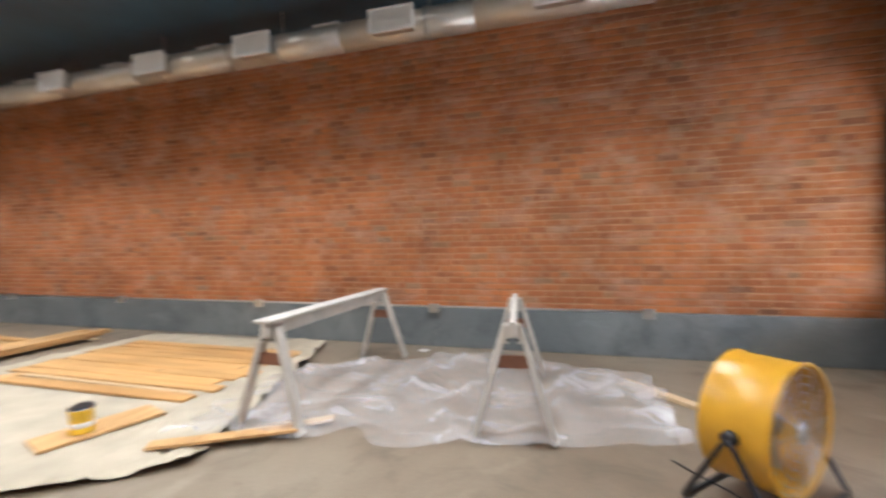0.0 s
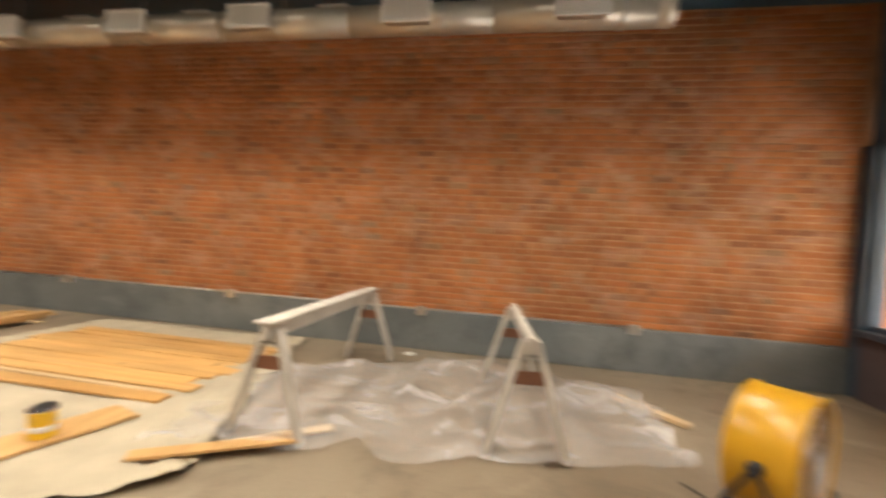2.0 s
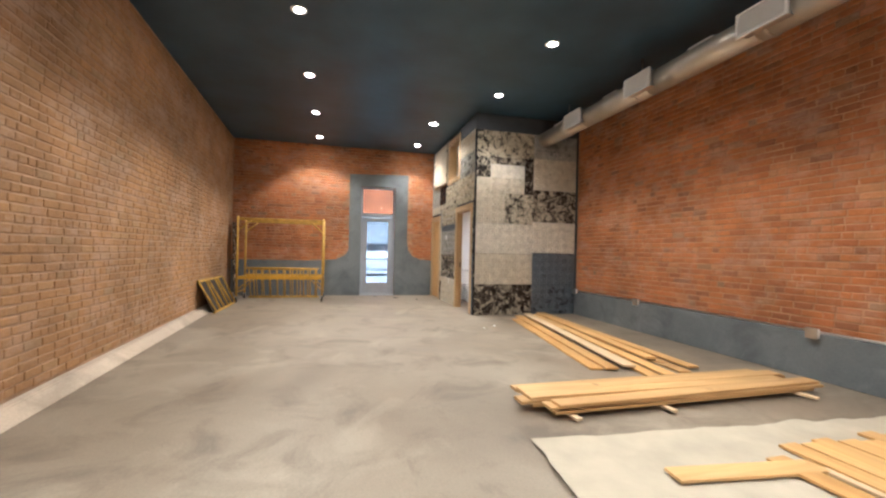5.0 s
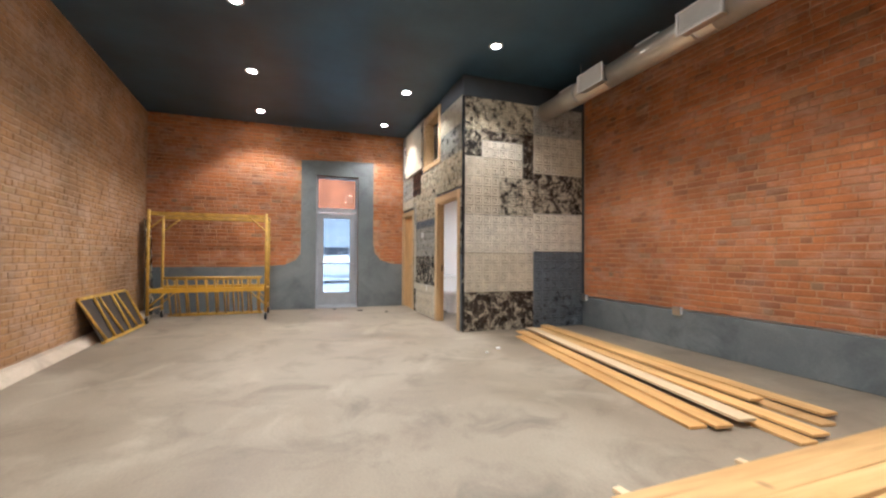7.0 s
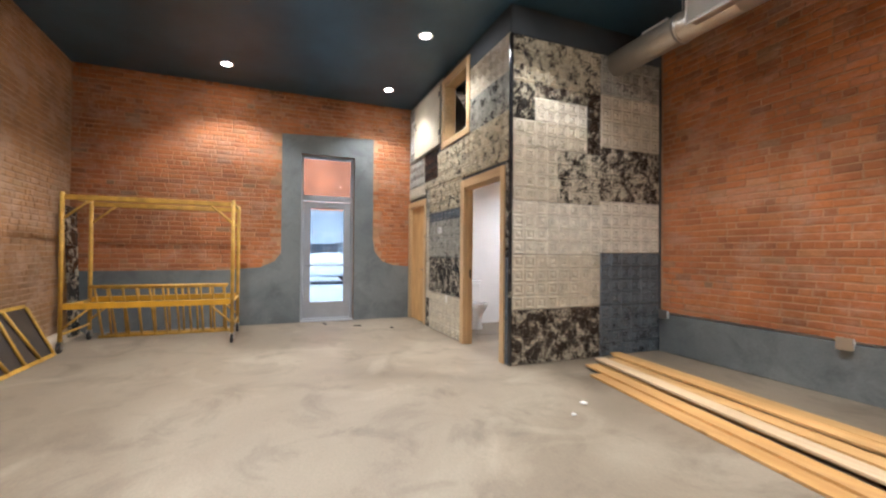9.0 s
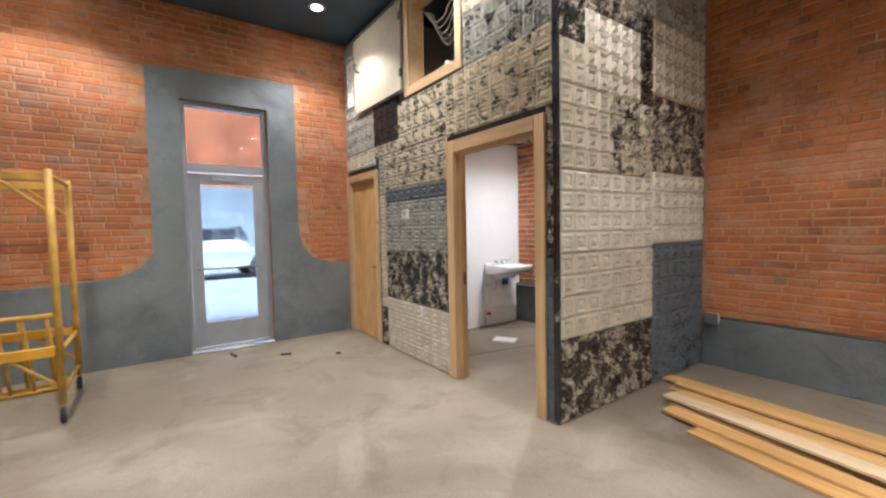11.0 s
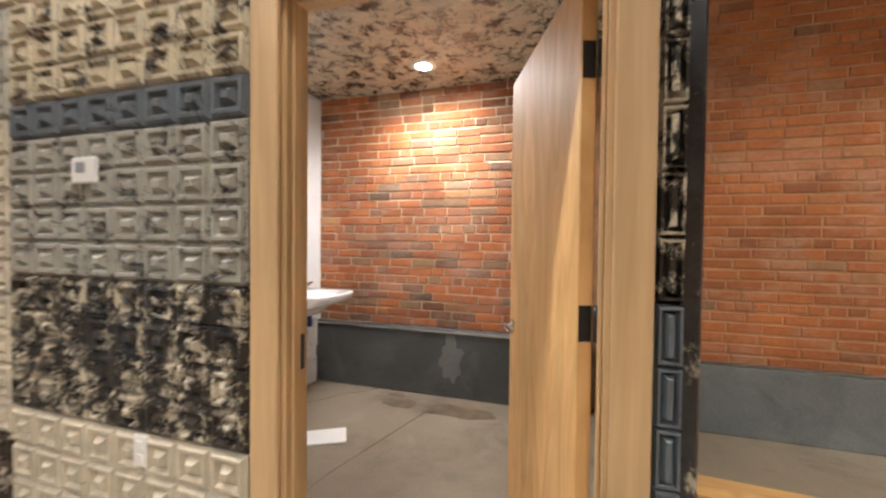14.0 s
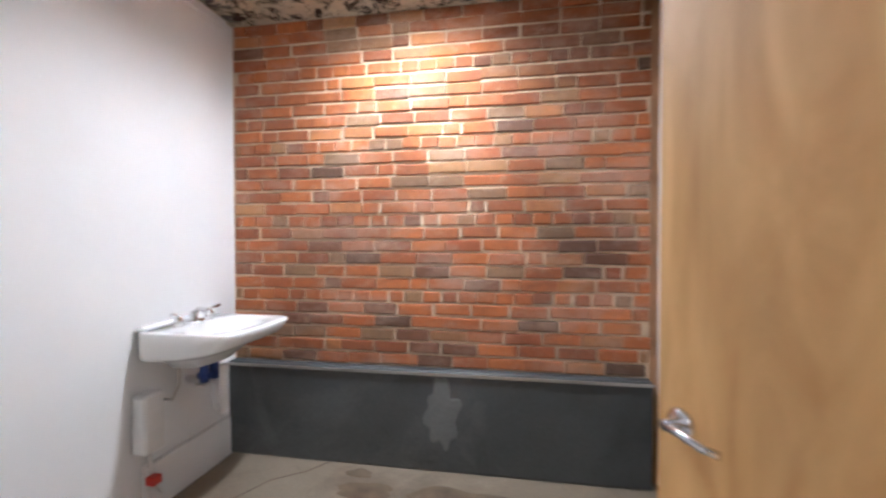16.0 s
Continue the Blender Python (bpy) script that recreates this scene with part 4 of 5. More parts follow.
# ---- polythene sheet ----
def film_sheet():
    bm = bmesh.new()
    nx, ny = 96, 70
    grid = []
    for i in range(nx + 1):
        u = i / nx
        lo = 2.86 + .58 * u + .10 * noise.noise((u * 6, 1, 0)) - .14 * math.exp(-((u - .46) / .06) ** 2) + .16 * math.exp(-((u - .38) / .04) ** 2)
        hi = 4.35 + 1.0 * min(1, u * 1.9) - 1.1 * max(0, u - .70) * 2.2 + .12 * noise.noise((u * 5, 7, 0))
        col = []
        for j in range(ny + 1):
            v = j / ny
            x = -1.20 + 3.45 * u + .10 * noise.noise((v * 5, 3, u * 2)) * (1 if u > .5 else .6)
            y = lo + (hi - lo) * v
            r = 1 - abs(noise.noise((x * 1.3 + y * .8, y * 1.1 - x * .3, 0.3)))
            r2 = 1 - abs(noise.noise((x * 4.5 + 9, y * 3.2, 1.3)))
            edge = min(u, 1 - u, v, 1 - v)
            z = .006 + .10 * r ** 9 + .035 * r2 ** 8 + .012 * abs(noise.noise((x * 9, y * 9, 2)))
            z *= 0.45 + 0.55 * min(1, edge * 12)
            z += .055 * math.exp(-((v - .035) / .03) ** 2) * (0.6 + 0.8 * abs(noise.noise((x * 3, 4, 0))))
            if u > .82:
                z += .07 * (u - .82) / .18 * (0.5 + 0.5 * math.sin(v * 21))
            col.append(bm.verts.new((x, y, z)))
        grid.append(col)
    for i in range(nx):
        for j in range(ny):
            bm.faces.new((grid[i][j], grid[i + 1][j], grid[i + 1][j + 1], grid[i][j + 1])).smooth = True
    return part("plastic_sheet", bm, M["film"])


tagged(film_sheet(), "crumpled clear polythene dust sheet spread on the floor", "plastic sheet")

# ---- drop cloth with laid-out boards ----
def cloth():
    bm = bmesh.new()
    nx, ny = 90, 64
    grid = []
    for i in range(nx + 1):
        u = i / nx
        col = []
        for j in range(ny + 1):
            v = j / ny
            x = -4.56 + 3.93 * u + .24 * v * (1 - u) - .80 * v * u
            y0 = 2.02 - .42 * u + 4 * max(0, u - .5) ** 2
            y = y0 + (5.37 - y0) * v
            x += .035 * noise.noise((v * 9, 2, u * 3))
            y += .035 * noise.noise((u * 12, 5, v * 2))
            edge = min(u, 1 - u, v, 1 - v)
            z = .004 + .010 * abs(noise.noise((x * 3, y * 3, 0))) + (.035 * (1 - edge / .04) * (0.35 + abs(noise.noise((x * 4, y * 4, 3)))) if edge < .04 else 0)
            if u > .72:
                z += .07 * (u - .72) * (1 - abs(noise.noise((x * 5, y * 4, 8)))) ** 3 * 3
            col.append(bm.verts.new((x, y, z)))
        grid.append(col)
    for i in range(nx):
        for j in range(ny):
            bm.faces.new((grid[i][j], grid[i + 1][j], grid[i + 1][j + 1], grid[i][j + 1])).smooth = True
    return part("drop_cloth", bm, M["canvas"])


tagged(cloth(), "cream canvas drop cloth spread over the concrete floor", "drop cloth")


def board(x, y, z, l, w, t, turn, mat, label, group, tilt=0.0):
    """A board lying with its length along its own x."""
    bm = bmesh.new()
    box(bm, -l / 2, l / 2, -w / 2, w / 2, 0, t)
    b = part("wooden_board", bm, mat, None, "", 0.002)
    b.matrix_basis = pose(x, y, z, 0, tilt, turn)
    return tagged(b, label, "board", group)


rb = random.Random(21)
k = 0
for y in [3.27, 3.52, 3.68, 3.83, 3.98, 4.13, 4.28, 4.43, 4.58, 4.73]:
    l = rb.uniform(2.45, 2.68)
    board(-2.78 + rb.uniform(-.08, .06), y + .12 + rb.uniform(-.006, .006), .018, l, rb.choice((.140, .147)), .019, rb.uniform(-.8, .8), M["pine_x"], "stained golden pine board drying on the drop cloth", "boards laid on the cloth")
board(-2.75, 3.515, .018, 2.2, .05, .019, -.6, M["pine_pale"], "narrow pale pine strip between the stained boards", "boards laid on the cloth")
board(-3.92, 3.06, .020, .95, .14, .019, 84, M["pine_y"], "short reddish board lying across the cloth", "boards laid on the cloth")
board(-1.69, 2.82, .020, .72, .29, .019, 72, M["pine_y"], "short board under the stain can", "boards laid on the cloth")
board(-.62, 2.86, .05, .9, .10, .02, 30, M["pine_y"], "loose offcut lying among cloth and plastic", "offcuts")
board(-.50, 3.02, .03, 1.0, .08, .02, 38, M["pine_pale"], "pale wood offcut beside the saw horse", "offcuts")
board(2.25, 4.43, .004, .66, .085, .035, -47, M["pine_pale"], "pale timber offcut beside the plastic sheet", "offcuts")

# long planks running to the washroom box
for xa, ya, xb, yb, z, mt, lab in (
        (-9.20, 4.02, -5.97, 3.50, .002, "pine_x", "long golden pine plank on the floor"),
        (-9.45, 4.18, -5.88, 3.63, .024, "pine_x", "long golden pine plank lapping over another"),
        (-9.55, 4.40, -5.87, 3.84, .046, "pine_pale", "long pale pine plank lying on others"),
        (-9.50, 4.40, -5.56, 3.93, .002, "pine_x", "long golden pine plank on the floor"),
        (-9.55, 4.56, -5.58, 4.09, .024, "pine_x", "long golden pine plank in the loose pile"),
        (-9.62, 4.72, -6.13, 4.33, .046, "pine_x", "long golden pine plank on top of the loose pile"),
        (-9.66, 4.70, -5.70, 4.40, .002, "pine_y", "long brownish pine plank under the loose pile"),
        (-9.78, 4.84, -5.78, 4.58, .024, "pine_x", "long golden pine plank in the loose pile")):
    board((xa + xb) / 2, (ya + yb) / 2, z, math.hypot(xb - xa, yb - ya), .14, .021, math.degrees(math.atan2(yb - ya, xb - xa)), M[mt], lab, "long planks")
# stack lying across them
for i in range(4):
    for j in range(3):
        if (i, j) in ((0, 2),):
            continue
        board(-5.15 + (i - 1.5) * .142 + rb.uniform(-.012, .012), 3.64 + rb.uniform(-.18, .12), .046 + j * .026, 2.72 + rb.uniform(-.12, .1), .138, .024, 91 + rb.uniform(-1.2, 1.2), M["pine_y"], "pine plank in the stack across the floor", "stacked planks")
for y in (2.45, 3.3, 4.8):
    board(-5.14, y, .024, .8, .05, .021, 8, M["pine_pale"], "pale batten under the plank stack", "battens")

can = thing("stain_can", "yellow wood-stain can with an open metal lid", "can", pose(-1.70, 2.71, .042) @ Matrix.Diagonal((.82, .82, .9, 1)))
bm = bmesh.new()
lathe(bm, [(.001, .0), (.082, .0), (.085, .006), (.082, .012), (.082, .165), (.086, .170), (.086, .178), (.072, .178), (.070, .165), (.070, .15), (.001, .15)], 32)
part("can_body", bm, M["can_yellow"], can)
bm = bmesh.new()
lathe(bm, [(.0825, .045), (.0835, .046), (.0835, .082), (.0825, .083)], 32)
part("label_band", bm, M["paper"], can, "pale band round the label")
bm = bmesh.new()
lathe(bm, [(.0825, .178), (.088, .180), (.088, .190), (.070, .190), (.070, .18)], 32)
part("rim", bm, M["chrome"], can)
bm = bmesh.new()
lathe(bm, [(.001, 0), (.075, 0), (.078, .006), (.06, .009), (.001, .009)], 28, pose(.012, .0, .1945, 7, 4, 0))
part("lid", bm, M["iron"], can, "dark stained lid resting on top")
bm = bmesh.new()
sweep(bm, [(-.088 * math.cos(t), .01, .13 - .075 * math.sin(t)) for t in [math.pi * k / 10 for k in range(11)]], .003, 6)
part("bail", bm, M["galv"], can)

# ---- drum fan ----
FAN = pose(2.47, 3.10, 0, 0, 0, -45)   # own x: the way it blows
fan = thing("drum_fan", "yellow steel drum fan on a black tube stand", "fan", FAN)
R, ZC = .315, .385
Mx = Matrix.Translation((0, 0, ZC)) @ Matrix.Rotation(radians(90), 4, "Y")
bm = bmesh.new()
lathe(bm, [(R - .012, -.15), (R, -.155), (R + .010, -.145), (R, -.13), (R, .13), (R + .010, .145), (R, .155), (R - .012, .15), (R - .012, -.15)], 56, Mx)
part("drum", bm, M["yellow"], fan, "glossy yellow drum")
for s in (-1, 1):
    for rr_ in (.06, .10, .14, .18, .22, .26, .295):
        bm = bmesh.new()
        ring = [Mx @ Vector((rr_ * math.cos(t), rr_ * math.sin(t), s * (.135 + .02 * (1 - rr_ / .3)))) for t in [2 * math.pi * k / 40 for k in range(41)]]
        sweep(bm, ring, .0028, 5)
        part("guard_ring", bm, M["galv"], fan)
    for k in range(12):
        bm = bmesh.new()
        t = 2 * math.pi * k / 12
        tube(bm, Mx @ Vector((.05 * math.cos(t), .05 * math.sin(t), s * .152)), Mx @ Vector((.303 * math.cos(t), .303 * math.sin(t), s * .134)), .003, 5)
        part("guard_spoke", bm, M["galv"], fan)
    bm = bmesh.new()
    lathe(bm, [(.001, s * .153), (.05, s * .153), (.052, s * .145)], 20, Mx)
    part("guard_hub", bm, M["galv"], fan)
for k in range(3):
    bm = bmesh.new()
    for i in range(7):
        r0 = .07 + .03 * i
        wv = .05 + .012 * i
        for sgn in (-1, 1):
            a = 2 * math.pi * k / 3 + sgn * wv / r0 * .55
            bm.verts.new(Mx @ Vector((r0 * math.cos(a), r0 * math.sin(a), sgn * .035)))
    bm.verts.ensure_lookup_table()
    for i in range(6):
        bm.faces.new([bm.verts[q] for q in (2 * i, 2 * i + 1, 2 * i + 3, 2 * i + 2)])
    bmesh.ops.solidify(bm, geom=list(bm.faces), thickness=.003)
    part("blade", bm, M["galv"], fan)
bm = bmesh.new()
lathe(bm, [(.001, -.10), (.07, -.10), (.075, -.08), (.075, .02), (.05, .05), (.001, .055)], 24, Mx)
part("motor", bm, M["iron"], fan)
for s in (-1, 1):
    bm = bmesh.new()
    y = s * (R + .035)
    sweep(bm, [(-.20, y, .016), (-.19, y, .04), (-.03, y, .33), (0, y, .365), (.03, y, .33), (.19, y, .04), (.20, y, .016)], .013, 8)
    part("stand_leg", bm, M["iron"], fan)
    bm = bmesh.new()
    lathe(bm, [(.001, 0), (.035, 0), (.035, .03), (.001, .032)], 18, Matrix.Translation((0, s * (R + .002), ZC - .01)) @ Matrix.Rotation(radians(-90 * s), 4, "X"))
    part("knob", bm, M["black"], fan)
for x in (-.20, .20):
    bm = bmesh.new()
    tube(bm, (x, -R - .035, .016), (x, R + .035, .016), .013)
    part("stand_bar", bm, M["iron"], fan)
cord = [(2.52, 3.03, .03), (2.70, 3.02, .008), (2.92, 2.93, .006), (3.10, 2.80, .006), (3.16, 2.69, .006), (3.08, 2.60, .006), (2.85, 2.63, .006), (2.62, 2.74, .006), (2.45, 2.86, .006), (2.32, 3.08, .006), (2.20, 3.22, .006), (2.10, 3.36, .006)]
bm = bmesh.new()
fine = []
for i in range(len(cord) - 1):
    p0, p1, p2, p3 = (Vector(cord[max(0, min(len(cord) - 1, i + o))]) for o in (-1, 0, 1, 2))
    for q in range(6):
        t = q / 6
        fine.append(0.5 * ((2 * p1) + (p2 - p0) * t + (2 * p0 - 5 * p1 + 4 * p2 - p3) * t * t + (3 * p1 - p0 - 3 * p2 + p3) * t ** 3))
sweep(bm, fine, .005, 6)
tagged(part("power_cable", bm, M["black"]), "black power cable looped on the concrete floor", "cable")
bm = bmesh.new()
lathe(bm, [(.001, 0), (.012, 0), (.014, .02), (.014, .15), (.010, .17), (.001, .172)], 12, pose(3.66, 3.42, .016, 90, 0, 20))
tagged(part("marker_pen", bm, M["black"]), "black marker pen lying on the floor", "pen")

# ---- rolling scaffold ----
SX0, SX1, SY0, SY1 = -13.0, -12.16, -1.42, .42
sc = thing("rolling_scaffold", "yellow steel rolling scaffold on black castors", "scaffold", pose(0, 0, 0))
for y in (SY0, SY1):
    bm = bmesh.new()
    for x in (SX0, SX1):
        tube(bm, (x, y, .13), (x, y, 1.94), .024, 10)
    for z in (.22, .55, 1.90):
        tube(bm, (SX0, y, z), (SX1, y, z), .017, 8)
    part("end_frame", bm, M["yellow_old"], sc)
for x in (SX0, SX1):
    for z, h in ((1.85, .06), (.52, .075)):
        boxes("side_rail", [(x - .02, x + .02, SY0 + .025, SY1 - .025, z, z + h)], M["yellow_old"] if z > 1 else M["yellow"], sc, "", 0.004)
    for ya, yb in ((SY0, SY0 + .28), (SY1, SY1 - .28)):
        for za, zb in ((1.61, 1.86), (.27, .53)):
            bm = bmesh.new()
            tube(bm, (x, ya, za), (x, yb, zb), .013, 8)
            part("brace", bm, M["yellow_old"], sc)
for x in (SX0, SX1):
    for y in (SY0, SY1):
        bm = bmesh.new()
        lathe(bm, [(.001, -.018), (.045, -.018), (.058, -.012), (.058, .012), (.045, .018), (.001, .018)], 18, pose(x + .015, y, .06, 90, 0, 0))
        part("castor_wheel", bm, M["black"], sc)
        boxes("castor_fork", [(x - .03, x + .035, y - .026, y - .020, .05, .13), (x - .03, x + .035, y + .020, y + .026, .05, .13), (x - .03, x + .035, y - .026, y + .026, .13, .137)], M["galv"], sc)


def ladder_frame(m, w, h, rungs, label, panel=False):
    f = thing("spare_scaffold_ladder", label, "ladder frame", m, "spare scaffold frames")
    bm = bmesh.new()
    for z in (.022, h):
        tube(bm, (0, 0, z), (w, 0, z), .022, 8)
    part("rail", bm, M["yellow_old"], f)
    for k in range(rungs):
        x = .05 + (w - .1) * k / (rungs - 1)
        bm = bmesh.new()
        tube(bm, (x, 0, .022), (x, 0, h), .015, 8)
        part("rung", bm, M["yellow_old"], f)
    return f


ladder_frame(pose(-13.08, -1.34, 0, 24, 0, 90), 1.65, .82, 11, "spare yellow scaffold frame leaning on the rear wall")
ladder_frame(pose(-13.20, -1.28, 0, 15, 0, 90), 1.55, .74, 9, "spare yellow scaffold frame leaning on the rear wall")
deck = thing("scaffold_deck", "dark plywood scaffold deck leaning on the brick wall", "scaffold deck", pose(-12.04, -1.42, .0, 26, 0, 0))
boxes("plywood", [(0, 1.55, -.012, .012, .03, .64)], plain("dark_plywood", (.045, .032, .022), 0.7, 0, 0.3, 4, 0.2), deck, "", 0.003)
bm = bmesh.new()
for z in (.02, .65):
    box(bm, 0, 1.55, -.02, .02, z - .02, z + .02)
part("rim", bm, M["yellow_old"], deck, "", 0.003)
for k in range(6):
    x = .05 + .29 * k
    bm = bmesh.new()
    tube(bm, (x, .03, .04), (x + (.12 if k % 2 else -.02), .03, .63), .016, 8)
    part("rung", bm, M["yellow_old"], deck)
board(-13.32, SOUTH + .20, .95, 1.85, .34, .02, 0, M["tin_dark"], "dark wide plank leaning upright in the corner", "corner planks").matrix_basis = pose(-13.25, SOUTH + .14, .93, 0, 88, 90)

# ---- small debris by the rear door and on the floor ----
for x, y, l, a in ((-13.2, 1.75, .16, 10), (-12.85, 2.25, .12, 70), (-12.5, 2.75, .06, 30)):
    bm = bmesh.new()
    box(bm, -l / 2, l / 2, -.014, .014, 0, .016)
    o = part("wood_shim", bm, M["black"], None, "", 0.003)
    o.matrix_basis = pose(x, y, .001, 0, 0, a)
    tagged(o, "dark strip of scrap lying on the concrete", "scrap", "floor scraps")
for x, y, s in ((-8.62, 3.36, .035), (-8.45, 3.12, .02), (-.1, 5.35, .07)):
    bm = bmesh.new()
    lathe(bm, [(.001, 0), (s * .8, .002), (s, .008), (s * .6, .014), (.001, .012)], 9, pose(x, y, .001))
    tagged(part("plaster_chip", bm, M["paper"]), "small white chip of plaster on the floor", "scrap", "floor scraps")

# ---- outside: street in front ----
ground = structure(boxes("ground", [(-90, BACK - .35, -120, 120, -.30, -.06), (BACK - .35, 4.02, -120, SOUTH - .35, -.30, -.06), (BACK - .35, 4.02, NORTH + .35, 120, -.30, -.06), (11.2, 150, -120, 120, -.30, -.14)], M["road"]), "grey asphalt street and rear alley", "ground")
pave = structure(boxes("pavement", [(4.021, 11.2, -120, 3.355, -.30, -.01), (4.751, 11.2, 3.355, 120, -.30, -.01)], M["pave"]), "pale concrete pavement with a kerb", "pavement")
soff = structure(boxes("canopy", [(4.72, 7.8, -6, 12, 3.09, 3.16)], M["navy"]), "flat canopy over the pavement", "canopy")
for k in range(22):
    x = 4.16 + k * .166
    boxes("soffit_board", [(x, x + .160, -6, 12 if x > 4.72 else 3.25, 2.90, 2.92)], M["soffit"], soff)
boxes("fascia", [(7.80, 7.88, -6, 12, 2.78, 3.2)], DARK, soff)
for y in (-3, 1.5, 6, 10.5):
    bm = bmesh.new()
    tube(bm, (7.7, y, 3.16), (4.75, y, 5.2), .03, 8)
    part("tie_rod", bm, M["iron"], soff)
bm = bmesh.new()
lathe(bm, [(.001, 2.893), (.05, 2.893), (.06, 2.899)], 20, Matrix.Translation((5.4, 2.4, 0)))
part("canopy_light", bm, M["lamp"], soff)
facade = structure(boxes("wall_facade", [(4.14, 4.3, -6, 1.42, 0, 6), (4.701, 4.9, 3.3, 12, 2.925, 6), (4.701, 4.9, 5.52, 12, 0, 2.62)], M["brick_out"]), "brick outer face of the shop building", "wall")


def building(name, x, y0, y1, h, mat, label, face=-1, cols=6, storeys=2, white=True):
    """A street front: wall slab, cornice, window openings with frames and panes, pilasters."""
    b = thing(name, label, "building", pose(x, y0, 0))
    W_ = y1 - y0
    boxes("wall", [(0, 6, 0, W_, -.14, h)], mat, b)
    boxes("cornice", [(face * .35, .2, -.1, W_ + .1, h - .5, h + .15), (face * .2, .2, -.05, W_ + .05, h - .9, h - .5), (face * .22, .05, 0, W_, h * .49, h * .49 + .35)], M["stone_white"], b)
    for k in range(cols):
        yc = W_ * (k + .5) / cols
        boxes("pilaster", [(face * .25, .02, yc - W_ / cols / 2 - .3, yc - W_ / cols / 2 + .3, -.14, h * .49)], M["stone_white"], b)
        for s in range(storeys):
            z0 = 1.0 + s * h * .5
            w = boxes("window", [(face * .06, .05, yc + a, yc + c, z0 + d, z0 + e) for a, c, d, e in frame4(-.75, .75, 0, 2.1, .14)], M["stone_white"], b)
            boxes("pane", [(face * .03, .04, yc - .61, yc + .61, z0 + .14, z0 + 1.96)], M["car_glass"], w)
            boxes("lintel", [(face * .14, .02, yc - .95, yc + .95, z0 + 2.12, z0 + 2.5)], M["stone_white"], b)
    return b


building("brick_building", 27, -4, 21, 9.5, M["brick_out"], "two-storey red brick building with white stone trim across the street")
building("brick_building", 36, 27, 62, 6.0, M["brick_out"], "low red brick building further along the street", cols=8, storeys=1)


def car(name, m, paint, label, pickup=False, L=5.2, Wc=1.95, H=1.78):
    """A vehicle facing its own +x."""
    c = thing(name, label, "pickup truck" if pickup else "car", m)
    bm = bmesh.new()
    prof = [(-.5, .42), (-.5, .98), (-.12, 1.0), (-.10, 1.72), (.16, 1.78), (.27, 1.12), (.47, 1.0), (.5, .75), (.5, .42)] if pickup else [(-.5, .42), (-.5, 1.05), (-.44, 1.65), (-.10, 1.75), (.12, 1.70), (.26, 1.10), (.46, .98), (.5, .72), (.5, .42)]
    rows = []
    for s in (-1, 1):
        rows.append([bm.verts.new((u * L, s * Wc / 2 * (0.86 if z > 1.3 else 1), z * H / 1.78)) for u, z in prof])
    for k in range(len(prof)):
        bm.faces.new((rows[0][k], rows[0][(k + 1) % len(prof)], rows[1][(k + 1) % len(prof)], rows[1][k]))
    bm.faces.new(rows[0][::-1])
    bm.faces.new(rows[1])
    part("body", bm, paint, c, "", 0.05, 2)
    for s in (-1, 1):
        boxes("side_window", [((-.09 if pickup else -.40) * L, .15 * L, s * Wc * .448 - .02, s * Wc * .448 + .02, 1.18, 1.58)], M["car_glass"], c)
        boxes("headlight", [(.46 * L, .503 * L, s * Wc * .40 - .16, s * Wc * .40 + .16, .78, .93)], M["chrome"], c)
        for u in (-.31, .31):
            bm = bmesh.new()
            lathe(bm, [(.001, -.12), (.2, -.12), (.36, -.10), (.38, -.06), (.38, .06), (.36, .10), (.2, .12), (.001, .12)], 22, pose(u * L, s * (Wc / 2 - .09), .38, 90, 0, 0))
            wl_ = part("wheel", bm, M["black"], c)
            bm = bmesh.new()
            lathe(bm, [(.001, .128), (.14, .128), (.22, .124), (.23, .118)], 20, pose(u * L, s * (Wc / 2 - .09), .38, -90 * s, 0, 0))
            part("rim", bm, M["chrome"], wl_)
    bm = bmesh.new()
    m0 = Matrix.Translation((.215 * L, 0, 1.42)) @ Matrix.Rotation(radians(-28), 4, "Y")
    box(bm, -.015, .02, -Wc * .40, Wc * .40, -.26, .26, m0)
    part("windscreen", bm, M["car_glass"], c)
    for k in range(4):
        boxes("grille_bar", [(.495 * L, .507 * L, -.62, .62, .62 + .09 * k, .66 + .09 * k)], M["chrome"], c)
    boxes("bumper", [(.47 * L, .515 * L, -Wc * .47, Wc * .47, .40, .58), (-.515 * L, -.47 * L, -Wc * .47, Wc * .47, .42, .62)], M["chrome"], c, "", 0.02)
    return c


car("parked_suv", pose(10.9, 13.6, -.14, 0, 0, 225), M["car_white"], "white parked sport utility vehicle facing the pavement")
car("parked_pickup", pose(15.5, 13.0, -.14, 0, 0, 200), M["car_blue"], "blue parked pickup truck by the pavement", True, 5.8)
car("parked_pickup", pose(13.2, 5.2, -.14, 0, 0, 160), M["car_white"], "white parked pickup truck in front of the shop", True, 5.8)

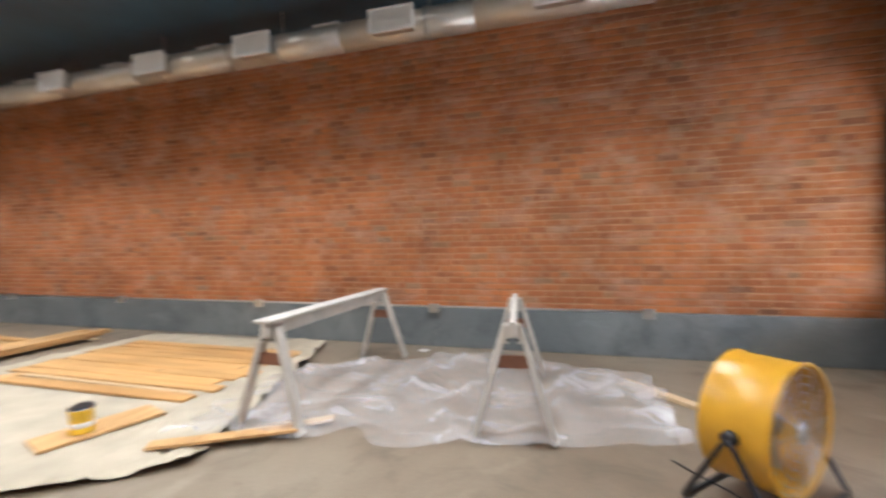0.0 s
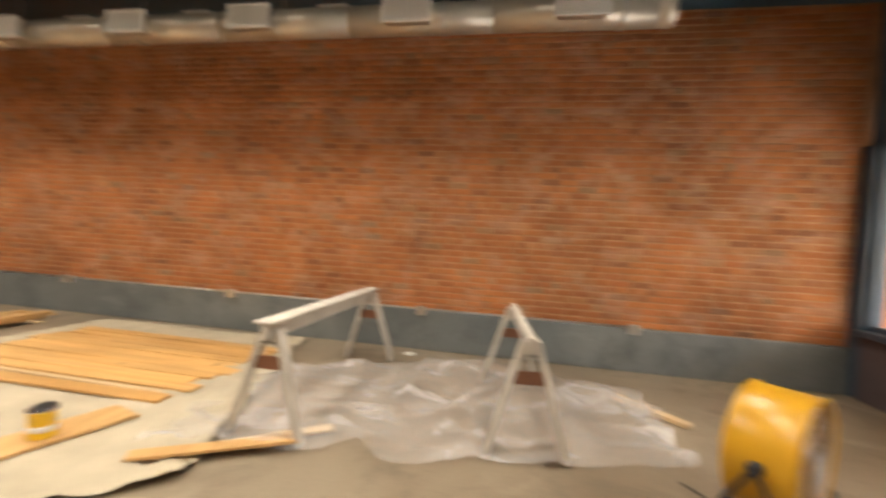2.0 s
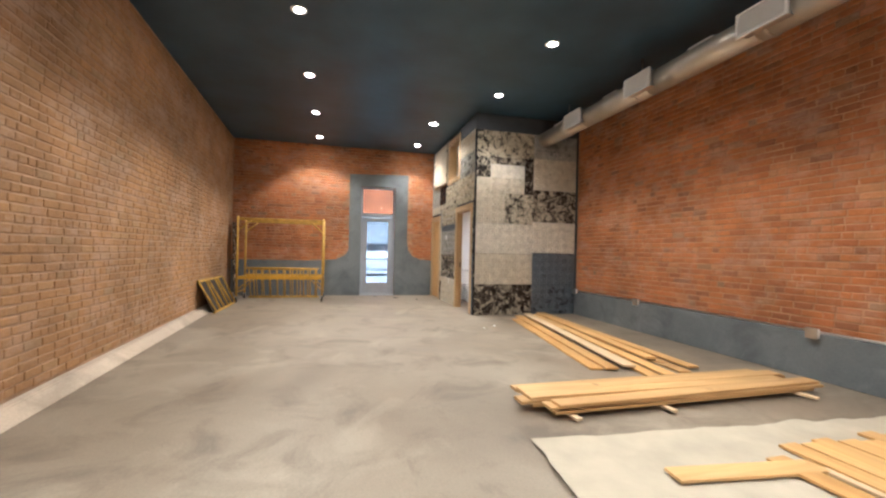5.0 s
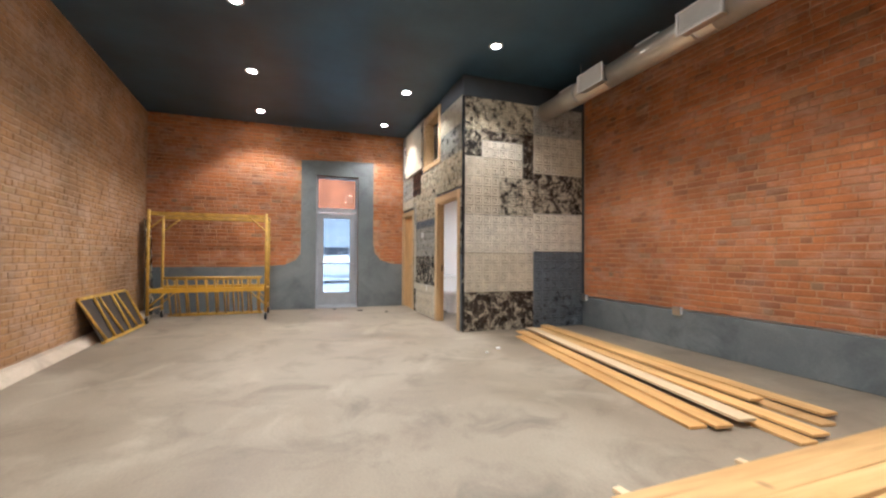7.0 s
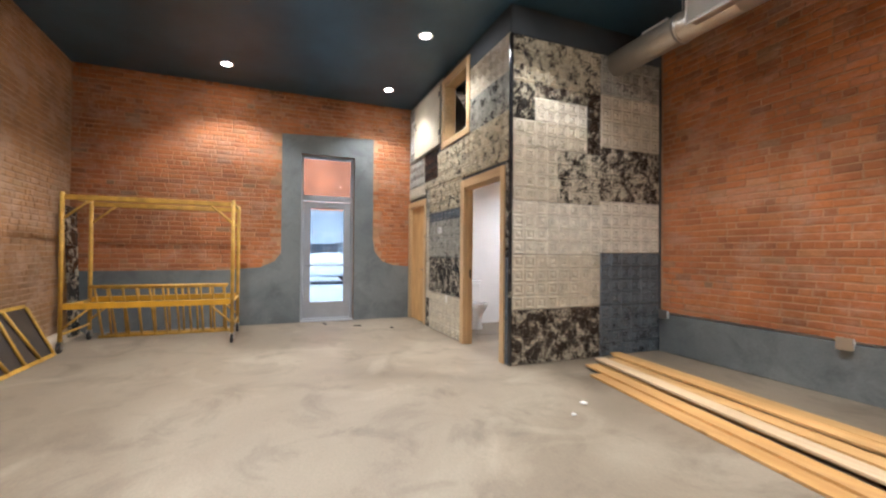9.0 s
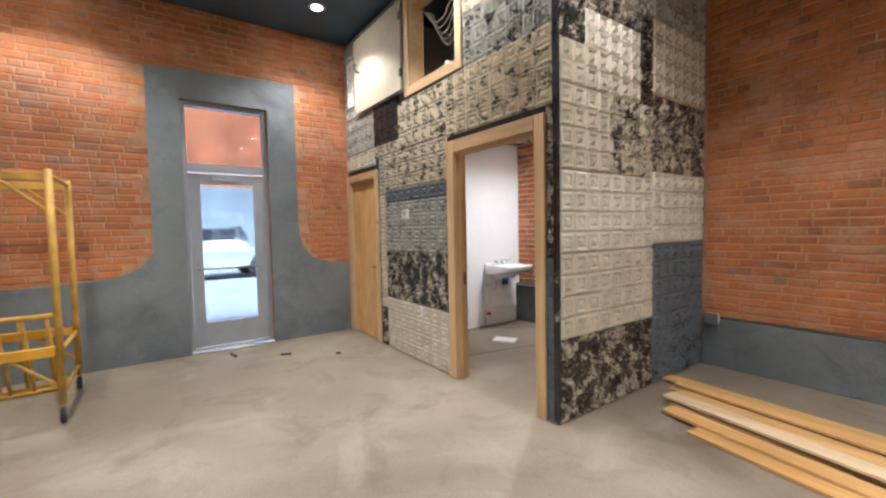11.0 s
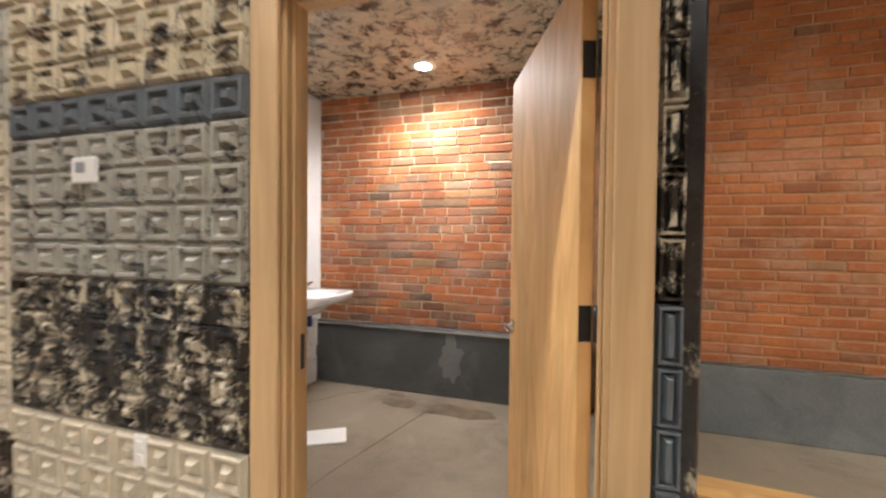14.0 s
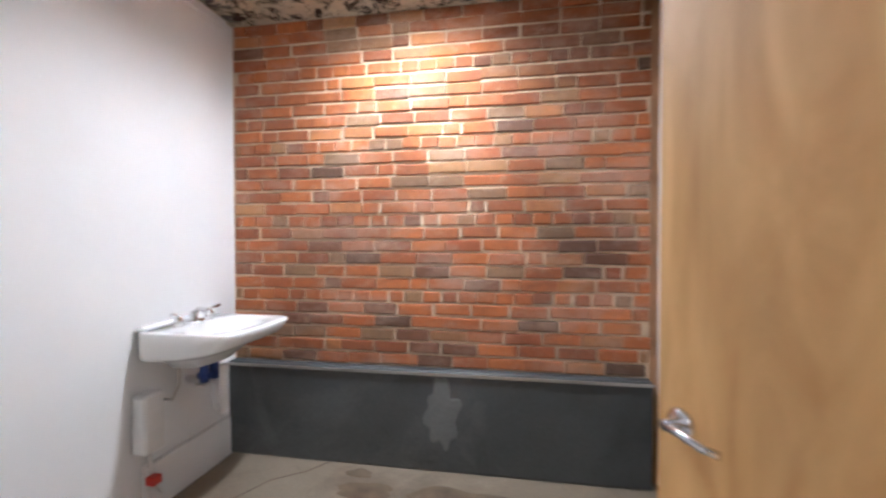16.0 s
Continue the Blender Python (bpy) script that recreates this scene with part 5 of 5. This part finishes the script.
# ---- outside: alley behind ----
structure(boxes("pavement_alley", [(-26.9, BACK - .36, -20, 24, -.059, -.02)], M["alley_paint"]), "pale concrete alley paving", "pavement")
alley = thing("alley_building", "alley building, red brick above a white painted ground floor", "building", pose(-27, -20, 0))
boxes("wall", [(-4, 0, 0, 44, -.06, 8)], M["brick_out"], alley)
boxes("painted_wall", [(.002, .06, 0, 44, -.06, 3.3)], M["alley_paint"], alley, "white painted lower wall")
car("parked_car", pose(-23.0, 2.4, -.02, 0, 0, 95), plain("light_blue_car_paint", (.50, .55, .58), 0.25, 0, 0.02, 1, 0), "pale blue car parked in the alley", False, 4.6, 1.8, 1.5)

# ---- brickwork ----
nb = lambda a, b, c, d: False
NP = lambda u, z, o: (u, NORTH + .010 - o, z)
SP = lambda u, z, o: (u, SOUTH - .010 + SKEW * (u - BACK) + o, z)
BP = lambda u, z, o: (BACK - .010 + o, u, z)
brick_field("brickwork", bricks(-9.80, 4.50, LEDGE + .006, CEIL, nb, 1), NP, M["brick"], wall_north, "worn red-orange bricks in running bond")
brick_field("brickwork", bricks(BACK, 3.94, .105, CEIL, nb, 2), SP, M["brick_south"], wall_south, "worn tan-red bricks in running bond")


def back_skip(a, b, c, d):
    y, z = (a + b) / 2, (c + d) / 2
    return inside(y, z) or inside(a + .02, z) or inside(b - .02, z) or (DY0 - .1 < y < DY1 + .1 and z < DZ1)


brick_field("brickwork", bricks(SOUTH, 3.37, .90, CEIL, back_skip, 3), BP, M["brick"], wall_back, "worn red bricks above grey render")

boxes("mortar_bed", [(-12.45, -9.98, NORTH + .0085, NORTH + .013, LEDGE, 2.66)], M["mortar_bath"], wall_north)
# bricks of the washroom wall, each on its own
variants = {}
count = 0
for a, b, c, d, p in bricks(-12.44, -9.98, LEDGE + .098, 2.655, nb, 4, 0.008):
    w = round((b - a) / .02) * .02
    key = (w, count % 3)
    if key not in variants:
        bm = bmesh.new()
        box(bm, -w / 2, w / 2, -.014, .014, -.0315, .0315)
        rv_ = random.Random(count)
        for v in bm.verts:
            v.co.x += rv_.uniform(-.004, .004)
            v.co.z += rv_.uniform(-.004, .004)
        finish(bm, 0.006)
        me = bpy.data.meshes.new("brick")
        bm.to_mesh(me)
        bm.free()
        me.materials.append(M["brick_one"])
        variants[key] = me
    o = new("brick", variants[key])
    o.parent = wall_north
    o.location = ((a + b) / 2, NORTH + .018 - p, (c + d) / 2)
    count += 1
